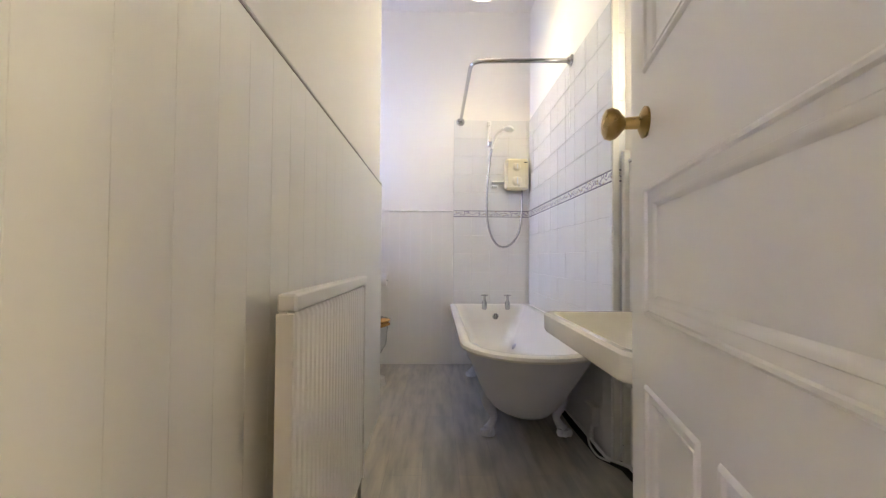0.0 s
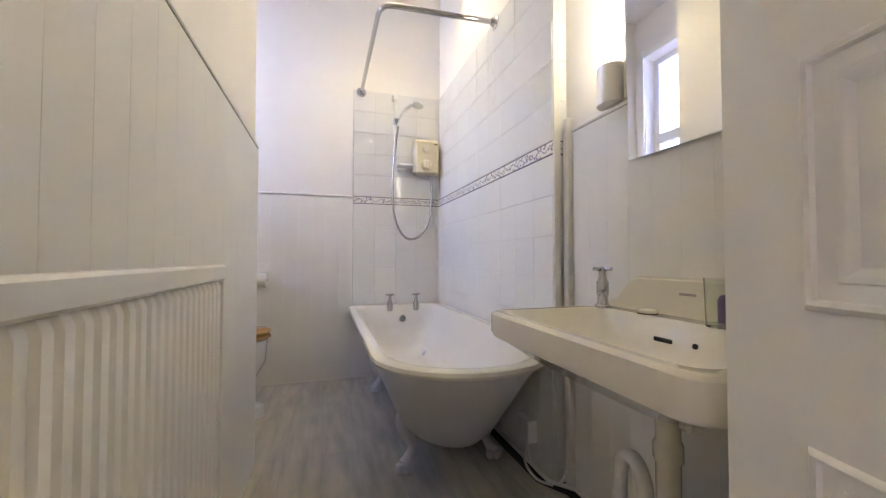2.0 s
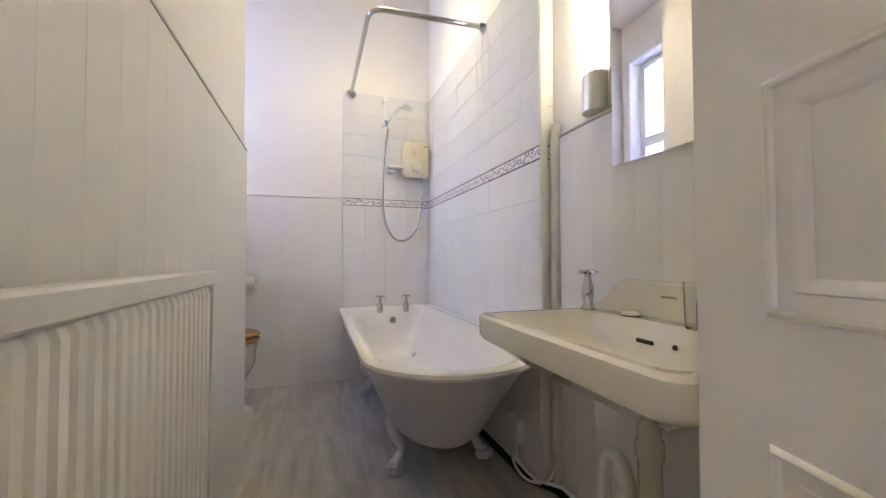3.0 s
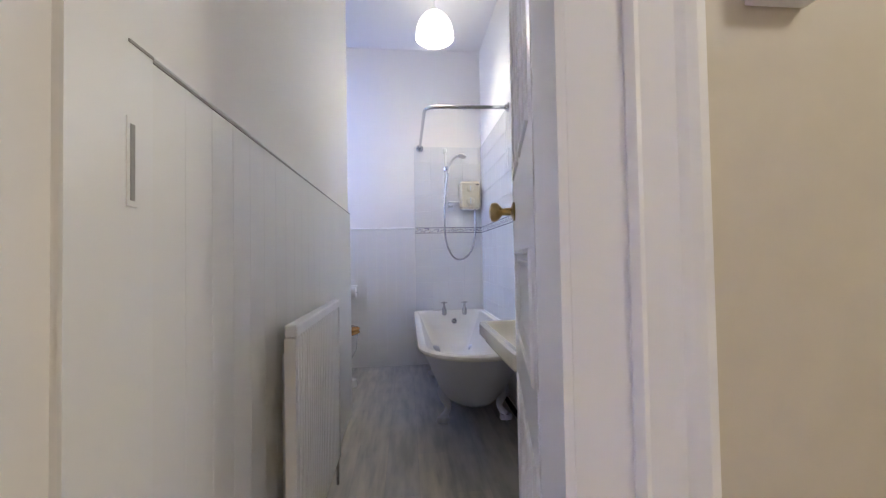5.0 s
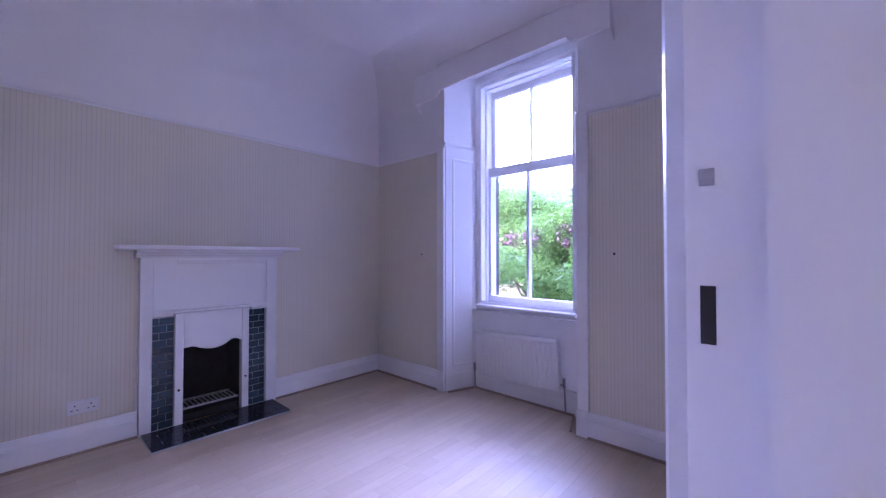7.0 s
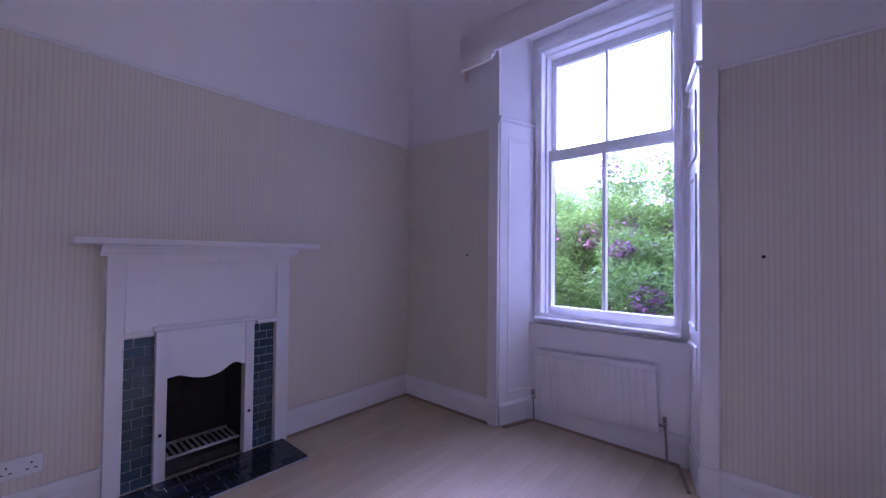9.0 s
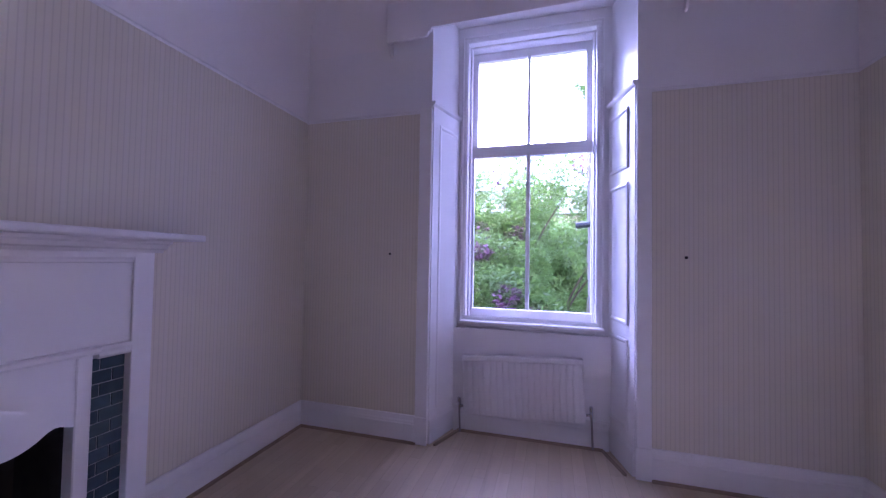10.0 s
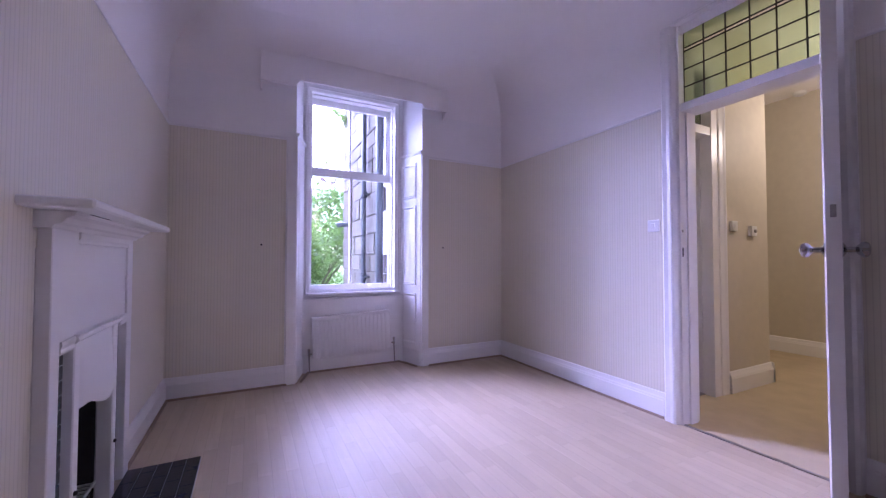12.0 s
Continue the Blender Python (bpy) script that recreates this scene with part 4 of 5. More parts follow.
part("trap", bm, GLOSS, basin, "white painted pipe bend", smooth=True)
for y in (1.16, 1.27):
    bm = bmesh.new()
    tube(bm, [(CX - 0.04, y, 0.0), (CX - 0.04, y, 0.55)], 0.014, 10)
    part("supply_pipe", bm, GLOSS, basin, smooth=True)
soap = thing("soap_bar", (CX - 0.09, 1.475, BZ), "small white soap bar on the basin ledge", "soap")
bm = bmesh.new()
lathe(bm, [(0.018, 0.0), (0.024, 0.004), (0.024, 0.010), (0.018, 0.015), (0.0, 0.016)], (CX - 0.085, 1.462, BZ), seg=18)
part("bar", bm, CHINA, soap, smooth=True)
# Dark disc in the soap's undercut, modelled as the shade beneath it.
bm = bmesh.new()
lathe(bm, [(0.0, 0.0), (0.0245, 0.0), (0.0245, 0.003), (0.0, 0.003)], (CX - 0.085, 1.462, BZ + 0.0005), seg=18)
part("underside_shade", bm, DARK_GAP, soap)
cup = thing("toothbrush_cup", (CX - 0.085, 1.265, BZ), "clear plastic tumbler with a printed label", "tumbler")
bm = bmesh.new()
lathe(bm, [(0.0, 0.004), (0.03, 0.004), (0.033, 0.0), (0.036, 0.10), (0.034, 0.10), (0.031, 0.006), (0.0, 0.006)], (CX - 0.085, 1.265, BZ), seg=24)
part("tumbler", bm, glass("clear_plastic", (0.93, 0.95, 0.93), 0.05), cup, smooth=True)
bm = bmesh.new()
lathe(bm, [(0.012, 0.008), (0.012, 0.055), (0.006, 0.065), (0, 0.066)], (CX - 0.085, 1.265, BZ), seg=16)
part("tube_inside", bm, plain("purple_print", (0.10, 0.05, 0.22), 0.4, var=0.5, scale=60), cup, smooth=True)

# mirror and wall lamp
mir = thing("wall_mirror", (CX - 0.01, 1.3, 1.115), "plain frameless wall mirror hanging above the basin", "mirror")
part("backing", boxes((CX - 0.006, CX - 0.001, 1.02, 1.588, 1.116, 1.78)), DARK_GAP, mir)
part("mirror_glass", boxes((CX - 0.0225, CX - 0.0185, 1.02, 1.588, 1.114, 1.78), bevel=0.0015), MIRROR, mir)
part("spacer", boxes((CX - 0.0183, CX - 0.0062, 1.05, 1.56, 1.15, 1.74)), DARK_GAP, mir)
wl = thing("wall_lamp", (CX - 0.03, 1.655, 1.315), "chrome wall lamp with a lit white glass tube", "wall lamp")


def half_tube(bm, y, r, z0, z1, x, n=14, cut=0.0):
    loop = [(x - r * math.sin(math.pi * k / n), y + r * math.cos(math.pi * k / n)) for k in range(n + 1)]
    rings(bm, [[(a, b, z0 + cut * (x - a) / r) for a, b in loop], [(a, b, z1) for a, b in loop]])


bm = bmesh.new()
half_tube(bm, 1.655, 0.047, 1.305, 1.44, CX - 0.016)
part("base", bm, BRUSHED, wl, smooth=True)
bm = bmesh.new()
half_tube(bm, 1.655, 0.048, 1.425, 1.92, CX - 0.016, cut=-0.0)
part("glass_tube", bm, glowing("lit_opal_glass", (1.0, 0.86, 0.62), 0.19), wl, "glowing opal glass", smooth=True)
part("back_plate", boxes((CX - 0.015, CX - 0.001, 1.60, 1.71, 1.31, 1.93), bevel=0.002), CREAM, wl)

# pendant lamp
pl = thing("pendant_lamp", (0.64, 2.66, 2.6), "white glass pendant lamp, lit, hanging from the ceiling", "pendant lamp")
bm = bmesh.new()
prof = [(0.140, 0.0), (0.141, 0.03), (0.132, 0.08), (0.112, 0.13), (0.080, 0.17), (0.045, 0.195), (0.03, 0.205)]
rings(bm, [[Vector((0.64 + r * math.cos(2 * math.pi * k / 32), 2.66 + r * math.sin(2 * math.pi * k / 32), 2.62 + h)) for k in range(32)]
           for r, h in prof + [(r - 0.004, h - 0.004) for r, h in prof[::-1]]], cap_start=False, cap_end=False)
part("shade", bm, glowing("lit_white_glass_shade", (1.0, 0.84, 0.60), 0.045), pl, "softly lit white glass shade", smooth=True)
bm = bmesh.new()
lathe(bm, [(0.0, 2.736), (0.018, 2.739), (0.026, 2.75), (0.026, 2.765), (0.020, 2.78), (0.016, 2.79), (0.0, 2.79)], (0.64, 2.66, 0.0), seg=16)
part("bulb", bm, glowing("lit_bulb", (1.0, 0.82, 0.58), 0.12), pl, smooth=True)
bm = bmesh.new()
tube(bm, [(0.64, 2.66, 2.82), (0.64, 2.66, CEIL - 0.02)], 0.004, 8)
lathe(bm, [(0.016, 2.80), (0.026, 2.815), (0.026, 2.845), (0.010, 2.86)], (0.64, 2.66, 0.0), seg=16)
part("flex", bm, PLASTIC, pl, smooth=True)
bm = bmesh.new()
lathe(bm, [(0.05, CEIL), (0.05, CEIL - 0.012), (0.03, CEIL - 0.03), (0.0, CEIL - 0.03)], (0.64, 2.66, 0.0), seg=20)
part("ceiling_rose", bm, PLASTIC, pl, smooth=True)

# toilet in the nook
wc = thing("toilet", (-0.32, 2.93, 0), "white china toilet with a varnished oak seat", "toilet")


def egg(cx, cy, length, width, z, n=26):
    pts = []
    for k in range(n):
        a = 2 * math.pi * k / n
        c = math.cos(a)
        pts.append((cx + length * 0.5 * c * (1.08 if c > 0 else 0.92), cy + width * 0.5 * math.sin(a) * (1 - 0.10 * c), z))
    return pts


bm = bmesh.new()
rings(bm, [egg(-0.215, 2.93, 0.42, 0.26, 0.0), egg(-0.215, 2.93, 0.40, 0.24, 0.05), egg(-0.26, 2.93, 0.26, 0.18, 0.10), egg(-0.245, 2.93, 0.36, 0.23, 0.18), egg(-0.225, 2.93, 0.43, 0.31, 0.28), egg(-0.23, 2.93, 0.45, 0.35, 0.36),
           egg(-0.23, 2.93, 0.46, 0.36, 0.395), egg(-0.23, 2.93, 0.44, 0.34, 0.40), egg(-0.23, 2.93, 0.34, 0.25, 0.395), egg(-0.23, 2.93, 0.28, 0.2, 0.28)])
part("bowl", bm, WHITE_CHINA, wc, smooth=True)
for z, nm in ((0.404, "seat"), (0.430, "lid")):
    bm = bmesh.new()
    rings(bm, [egg(-0.225, 2.93, 0.455, 0.36, z), egg(-0.225, 2.93, 0.475, 0.375, z + 0.006), egg(-0.225, 2.93, 0.475, 0.375, z + 0.014), egg(-0.225, 2.93, 0.455, 0.36, z + 0.021)])
    part(nm, bm, OAK, wc, "varnished oak", smooth=True)
part("cistern", boxes((-0.655, -0.48, 2.72, 3.14, 0.42, 0.78), bevel=0.02), WHITE_CHINA, wc)
rh = thing("toilet_roll_holder", (-0.1, FAR_Y - 0.01, 0.64), "white toilet roll on a chrome wall holder", "toilet roll holder")
bm = bmesh.new()
tube(bm, [(-0.165, FAR_Y - 0.065, 0.69), (-0.052, FAR_Y - 0.065, 0.69)], 0.048, 24)
part("paper_roll", bm, PAPER_ROLL, rh, smooth=True)
part("cover", boxes((-0.17, -0.045, FAR_Y - 0.075, FAR_Y - 0.010, 0.742, 0.748), (-0.15, -0.065, FAR_Y - 0.014, FAR_Y - 0.010, 0.70, 0.80), bevel=0.002), GLOSS, rh)
bm = bmesh.new()
tube(bm, [(-0.172, FAR_Y - 0.065, 0.69), (-0.045, FAR_Y - 0.065, 0.69)], 0.006, 10)
part("spindle", bm, CHROME, rh)

# socket and flex under the basin
so = thing("wall_socket_box", (TX - 0.02, 2.1, 0.09), "white plastic spur box with trailing white cable", "socket")
part("box", boxes((TX - 0.045, TX - 0.004, 2.03, 2.12, 0.10, 0.19), bevel=0.004), PLASTIC, so)
bm = bmesh.new()
tube(bm, bend([(TX - 0.03, 2.05, 0.10), (TX - 0.05, 2.0, 0.05), (TX - 0.02, 1.95, 0.012), (TX + 0.0, 1.88, 0.03), (TX + 0.02, 1.86, 0.10)], 5), 0.005, 8)
tube(bm, bend([(TX - 0.03, 2.07, 0.10), (TX - 0.06, 2.03, 0.04), (TX - 0.05, 1.96, 0.008), (TX - 0.02, 1.90, 0.012)], 5), 0.005, 8)
part("cable", bm, PLASTIC, so, smooth=True)

# nook window
nw = thing("window_bathroom", (NOOK_X - 0.1, 3.06, NW[2]), "small white framed bathroom window with lower glazing bar", "window", kind="structure")
xw = NOOK_X - 0.10
y0, y1, z0, z1 = NW
part("frame", boxes((xw - 0.05, xw, y0, y0 + 0.05, z0, z1), (xw - 0.05, xw, y1 - 0.05, y1, z0, z1), (xw - 0.05, xw, y0 + 0.05, y1 - 0.05, z0, z0 + 0.05), (xw - 0.05, xw, y0 + 0.05, y1 - 0.05, z1 - 0.05, z1)), GLOSS, nw)
part("transom_bar", boxes((xw - 0.05, xw + 0.004, y0 + 0.05, y1 - 0.05, 1.83, 1.91)), GLOSS, nw)
part("glazing_bar", boxes((xw - 0.04, xw - 0.004, 3.05, 3.075, z0 + 0.05, 1.83), (xw - 0.04, xw - 0.004, 3.05, 3.075, 1.91, z1 - 0.05)), GLOSS, nw)
for a, b in ((y0 + 0.05, 3.05), (3.075, y1 - 0.05)):
    for c, d in ((z0 + 0.05, 1.83), (1.91, z1 - 0.05)):
        part("pane", boxes((xw - 0.026, xw - 0.022, a, b, c, d)), PANE, nw).visible_shadow = False
part("architrave", boxes((NOOK_X, NOOK_X + 0.018, y1 + 0.002, y1 + 0.075, z0 - 0.05, z1 + 0.07), (NOOK_X, NOOK_X + 0.018, y0 - 0.075, y0 - 0.002, z0 - 0.05, z1 + 0.07), (NOOK_X, NOOK_X + 0.018, y0 - 0.002, y1 + 0.002, z1 + 0.002, z1 + 0.07), bevel=0.003), GLOSS, nw)
part("sill", boxes((NOOK_X - 0.1, NOOK_X + 0.05, y0 - 0.08, y1 + 0.08, z0 - 0.03, z0), bevel=0.005), GLOSS, nw)

# ---- bedroom window ----
XL, XR = -2.19, -1.205
win = thing("window_bedroom", (-1.7, 2.58, 0.69), "tall white sash window with four panes", "window", kind="structure")
FX0, FX1, FZ, FY0 = -2.168, -1.245, 2.738, 2.445       # sash box: sides, head and inner face
part("box_frame", boxes((XL - 0.022, FX0 + 0.034, FY0, 2.68, 0.69, HEAD), (FX1 - 0.034, XR + 0.022, FY0, 2.68, 0.69, HEAD), (FX0 + 0.034, FX1 - 0.034, FY0, 2.68, FZ - 0.03, HEAD)), GLOSS, win)
part("sill", boxes((XL + 0.028, XR - 0.028, 2.385, FY0 - 0.0005, 0.716, 0.742), (FX0 + 0.034, FX1 - 0.034, FY0, 2.70, 0.69, 0.725), bevel=0.005), GLOSS, win)
for inset, face, steps in ((0.0, FY0, [(-0.012, 0.0), (-0.010, 0.012), (0.0, 0.016), (0.008, 0.010), (0.020, 0.008), (0.030, 0.003), (0.034, 0.0)]), (0.034, 2.53, [(0.0, 0.0), (0.0005, 0.022), (0.008, 0.024), (0.014, 0.018), (0.018, 0.0)])):
    bm = bmesh.new()
    ring_moulding(bm, FX0 + inset, FX1 - inset, 0.735, FZ - inset * 0.9, lambda u, v, h: (u, face - h, v), steps)
    part("frame_moulding", bm, GLOSS, win)
GX0, GX1, GM = -2.106, -1.300, -1.718
part("lower_sash", boxes((FX0 + 0.034, GX0, 2.555, 2.60, 0.727, 1.985), (GX1, FX1 - 0.034, 2.555, 2.60, 0.727, 1.985), (GX0, GX1, 2.555, 2.60, 0.727, 0.81), (GX0, GX1, 2.555, 2.60, 1.905, 1.985)), GLOSS, win, "white lower sash")
part("glazing_bar", boxes((GM - 0.013, GM + 0.013, 2.545, 2.595, 0.812, 1.903), bevel=0.003), GLOSS, win)
part("upper_sash", boxes((FX0 + 0.034, GX0 + 0.012, 2.612, 2.655, 1.93, 2.707), (GX1 - 0.03, FX1 - 0.034, 2.612, 2.655, 1.93, 2.707), (GX0 + 0.012, GX1 - 0.03, 2.612, 2.655, 1.93, 1.995), (GX0 + 0.012, GX1 - 0.03, 2.612, 2.655, 2.648, 2.707)), GLOSS, win, "white upper sash")
part("glazing_bar", boxes((GM - 0.014, GM + 0.008, 2.606, 2.65, 1.997, 2.646), bevel=0.003), GLOSS, win)
for a, b, c, d, y in ((GX0, GM - 0.013, 0.81, 1.905, 2.582), (GM + 0.013, GX1, 0.81, 1.905, 2.582), (GX0 + 0.012, GM - 0.014, 1.995, 2.648, 2.638), (GM + 0.008, GX1 - 0.03, 1.995, 2.648, 2.638)):
    part("pane", boxes((a, b, y, y + 0.004, c, d)), PANE, win).visible_shadow = False
bm = bmesh.new()
tube(bm, bend([(-1.285, 2.552, 1.33), (-1.295, 2.535, 1.36), (-1.275, 2.53, 1.39), (-1.265, 2.54, 1.42)], 4), 0.004, 8)
part("sash_hook", bm, PLASTIC, win, "small white sash cord hook")

# recess linings with shutter panels
for name, pts, top in (("shutter_panel_west", ((-2.30, 2.13), (-2.19, 2.498)), 2.14), ("shutter_panel_east", ((-1.10, 2.13), (-1.205, 2.498)), 2.14)):
    (x0, y0), (x1, y1) = pts
    dirv = Vector((x1 - x0, y1 - y0, 0))
    length = dirv.length
    dirv.normalize()
    nrm = Vector((dirv.y, -dirv.x, 0)) if x0 < -1.7 else Vector((-dirv.y, dirv.x, 0))

    def on(u, v, h, o=Vector((x0, y0, 0)), dv=dirv, nv=nrm):
        return tuple(o + dv * u + nv * (h + 0.002) + Vector((0, 0, v)))

    sp = thing(name, (x0, y0, 0), "white panelled window shutter casing beside the sash window", "shutter", kind="structure")
    bm = bmesh.new()
    rings(bm, [[on(0, z, 0), on(length, z, 0), on(length, z, 0.012), on(0, z, 0.012)] for z in (0.0, top)])
    part("casing", bm, GLOSS, sp)
    west = x0 < -1.7
    for v0, v1 in ((0.20, 2.04),) if west else ((0.20, 0.72), (0.80, 1.62), (1.70, 2.06)):
        bm = bmesh.new()
        ring_moulding(bm, 0.07, length - 0.07, v0, v1, lambda u, v, h: on(u, v, h * (0.35 if west else 1.0) + 0.013), [(0.0, 0.0), (0.004, 0.008), (0.016, 0.010), (0.024, 0.002), (0.030, -0.004)])
        part("panel_moulding", bm, GLOSS, sp)
    bm = bmesh.new()
    rings(bm, [[on(-0.01, z, 0.0), on(length, z, 0.0), on(length, z, o), on(-0.01, z, o)] for z, o in ((top, 0.014), (top + 0.012, 0.026), (top + 0.026, 0.030), (top + 0.032, 0.022))])
    part("cap", bm, GLOSS, sp)
    bm = bmesh.new()
    rings(bm, [[on(0.0, z, 0.012), on(length, z, 0.012), on(length, z, o), on(0.0, z, o)] for z, o in ((0.0, 0.022), (0.13, 0.022), (0.15, 0.014))])
    part("plinth", bm, GLOSS, sp)
structure("trim_window_posts", boxes((-2.372, -2.292, BY1 - 0.022, BY1 + 0.004, 0, 2.12), (-1.108, -1.032, BY1 - 0.022, BY1 + 0.004, 0, 2.12), bevel=0.004), GLOSS, "white upright boards at the window recess", "trim")
structure("trim_window_post_feet", boxes((-2.375, -2.288, BY1 - 0.030, BY1 - 0.0225, 0, 0.17), (-1.112, -1.029, BY1 - 0.030, BY1 - 0.0225, 0, 0.17), bevel=0.003), GLOSS, "white plinth blocks at the window recess", "trim")
moulding("baseboard_recess", [(-2.19, 2.40, -1.205, 2.40, 0, -1)], SKIRT, GLOSS, "white skirting under the window", "skirting board")
bm = bmesh.new()
bead = [(0.026, 0), (0.040, 0), (0.037, 0.010), (0.026, 0.014)]
rings(bm, [[(x, 2.40 - o, z) for o, z in bead] for x in (-2.16, -1.24)])
for xa, xb, sg in ((-2.262, -2.168, 1), (-1.138, -1.228, -1)):
    rings(bm, [[(x + sg * (o - 0.012), y, z) for o, z in bead] for x, y in ((xa, BY1 - 0.01), (xb, 2.37))])
structure("trim_recess_bead", bm, BEAD, "brown wooden bead round the window recess floor", "trim")
pm = thing("pelmet", (-1.72, 2.07, 2.545), "white painted box pelmet above the window", "pelmet")
bm = bmesh.new()
prism(bm, [(-2.590, 2.83), (-2.590, 2.548), (-2.325, 2.556), (-2.312, 2.562), (-2.306, 2.580), (-2.290, 2.586), (-2.284, 2.606), (-1.140, 2.622), (-1.134, 2.602), (-1.120, 2.596), (-1.112, 2.578), (-0.860, 2.578), (-0.860, 2.83)], 2.038, 2.056, "y")
part("front_board", bm, PLASTER, pm)
for x, drop in ((-2.590, 0.0), (-0.874, 0.025)):
    bm = bmesh.new()
    prism(bm, [(2.0565, 2.83), (2.0565, 2.550 + drop), (2.070, 2.540 + drop), (2.084, 2.515 + drop), (2.100, 2.500 + drop), (BY1, 2.494 + drop), (BY1, 2.83)], x, x + 0.014, "x")
    part("end_board", bm, PLASTER, pm, "shaped end board")
part("top_board", boxes((-2.5755, -0.8745, 2.0565, BY1, 2.77, 2.79)), PLASTER, pm)

rad = radiator("radiator", None, 0.765, 0.40, "white ribbed panel radiator hanging askew under the window", pose(-2.107, 2.336, 0.117, 0, -2.6, 0), rib=0.04)
for o in rad.children:
    if o.name.startswith("bracket"):
        o.scale = (1, 0.4, 1)
        o.location = (0, 0.03, 0)
radiator_valve(rad, -0.005, 0.06, -0.112, 1)
radiator_valve(rad, 0.77, 0.06, -0.145, -1)

# picture hooks left in the wall
for x in (-2.566, -0.868):
    h = thing("wall_nail", (x, BY1 - 0.004, 1.18), "small dark nail in striped wallpaper", "nail", group="nails in the window wall")
    bm = bmesh.new()
    lathe(bm, [(0.003, 0), (0.003, 0.008), (0.008, 0.009), (0.008, 0.012), (0, 0.013)], (x, BY1 - 0.004, 1.187), (0, -1, 0), 10)
    part("head", bm, DARK_GAP, h)

# double socket on the west wall
sk = plate("double_socket", BX0 + 0.004, BX0 + 0.014, -0.172, -0.030, 0.232, 0.315, "white plastic double wall socket above the skirting", "socket")
for y in (-0.137, -0.065):
    for dy, dz, w, hh in ((0, 0.028, 0.005, 0.009), (-0.012, 0.006, 0.009, 0.005), (0.012, 0.006, 0.009, 0.005)):
        part("pin_hole", boxes((BX0 + 0.0142, BX0 + 0.0148, y + dy - w / 2, y + dy + w / 2, 0.25 + dz, 0.25 + dz + hh)), DARK_GAP, sk)

# ---- fireplace ----
fx = BX0 + 0.040
fp = thing("fireplace", (BX0, 0.6, 0), "white painted fireplace surround with blue tiled slips and iron grate", "fireplace")
for y0, y1 in ((0.158, 0.226), (0.967, 1.048)):
    part("surround_leg", boxes((BX0 + 0.0005, fx, y0, y1, 0.0, 1.165), bevel=0.003), GLOSS, fp)
part("frieze", boxes((BX0 + 0.0005, fx - 0.010, 0.362, 0.9665, 0.79, 1.165)), GLOSS, fp)
part("frieze_block", boxes((BX0 + 0.0005, fx - 0.002, 0.2265, 0.3615, 0.778, 1.165), bevel=0.002), GLOSS, fp)
bm = bmesh.new()
prism(bm, [(fx - 0.010, 1.118), (fx - 0.004, 1.122), (fx - 0.003, 1.130), (fx + 0.003, 1.140), (fx + 0.004, 1.159), (fx - 0.010, 1.159)], 0.362, 0.9665, "y")
part("frieze_moulding", bm, GLOSS, fp)
bm = bmesh.new()
prism(bm, [(BX0, 1.16), (fx + 0.004, 1.16), (fx + 0.012, 1.172), (fx + 0.03, 1.178), (fx + 0.04, 1.192), (fx + 0.058, 1.200), (fx + 0.062, 1.212), (BX0, 1.212)], 0.13, 1.078, "y")
part("bed_moulding", bm, GLOSS, fp)
part("shelf_gap", boxes((fx + 0.02, fx + 0.064, 0.24, 0.44, 1.2125, 1.2135)), DARK_GAP, fp)
part("shelf", boxes((BX0 + 0.0005, -3.05, 0.028, 1.18, 1.214, 1.243), bevel=0.006), GLOSS, fp, "white mantel shelf")
bm = bmesh.new()
prism(bm, [(fx - 0.02, 0.776), (fx + 0.006, 0.776), (fx + 0.014, 0.786), (fx + 0.010, 0.796), (fx + 0.016, 0.806), (fx - 0.02, 0.806)], 0.338, 0.852, "y")
part("lintel_moulding", bm, GLOSS, fp)
for y0, y1 in ((0.2265, 0.3375), (0.8525, 0.9665)):
    bm = bmesh.new()
    prism(bm, [(BX0 + 0.006, 0.756), (fx - 0.004, 0.756), (fx + 0.003, 0.766), (fx + 0.001, 0.777), (fx + 0.006, 0.790), (fx + 0.004, 0.802), (BX0 + 0.006, 0.802)], y0, y1, "y")
    part("lintel_moulding", bm, GLOSS, fp)
for y0, y1 in ((0.352, 0.404), (0.786, 0.836)):
    part("iron_upright", boxes((BX0 - 0.02, fx - 0.002, y0, y1, 0.0, 0.775), bevel=0.004), GLOSS, fp, "white painted cast-iron upright")
for y in (0.377, 0.811):
    bm = bmesh.new()
    lathe(bm, [(0.008, 0), (0.008, 0.006), (0.004, 0.010), (0, 0.010)], (fx - 0.002, y, 0.25), (1, 0, 0), 10)
    part("stud", bm, IRON, fp, "dark iron stud")
bm = bmesh.new()
n = 22
loops = []
for i in range(n + 1):
    t = i / n
    y = 0.404 + 0.382 * t
    low = 0.528 + 0.030 * math.exp(-((t - 0.82) / 0.13) ** 2) - 0.018 * math.exp(-((t - 0.45) / 0.2) ** 2) + 0.014 * math.exp(-((t - 0.12) / 0.1) ** 2)
    out = 0.04 * math.sin(math.pi * t) ** 0.7
    loops.append([(fx - 0.012, y, 0.776), (fx - 0.008 + out * 0.45, y, 0.67), (fx - 0.006 + out, y, low), (fx - 0.012 + out, y, low), (fx - 0.014 + out * 0.45, y, 0.67), (fx - 0.018, y, 0.776)])
rings(bm, loops)
part("hood", bm, GLOSS, fp, "white painted hood with a wavy lower edge", smooth=True)
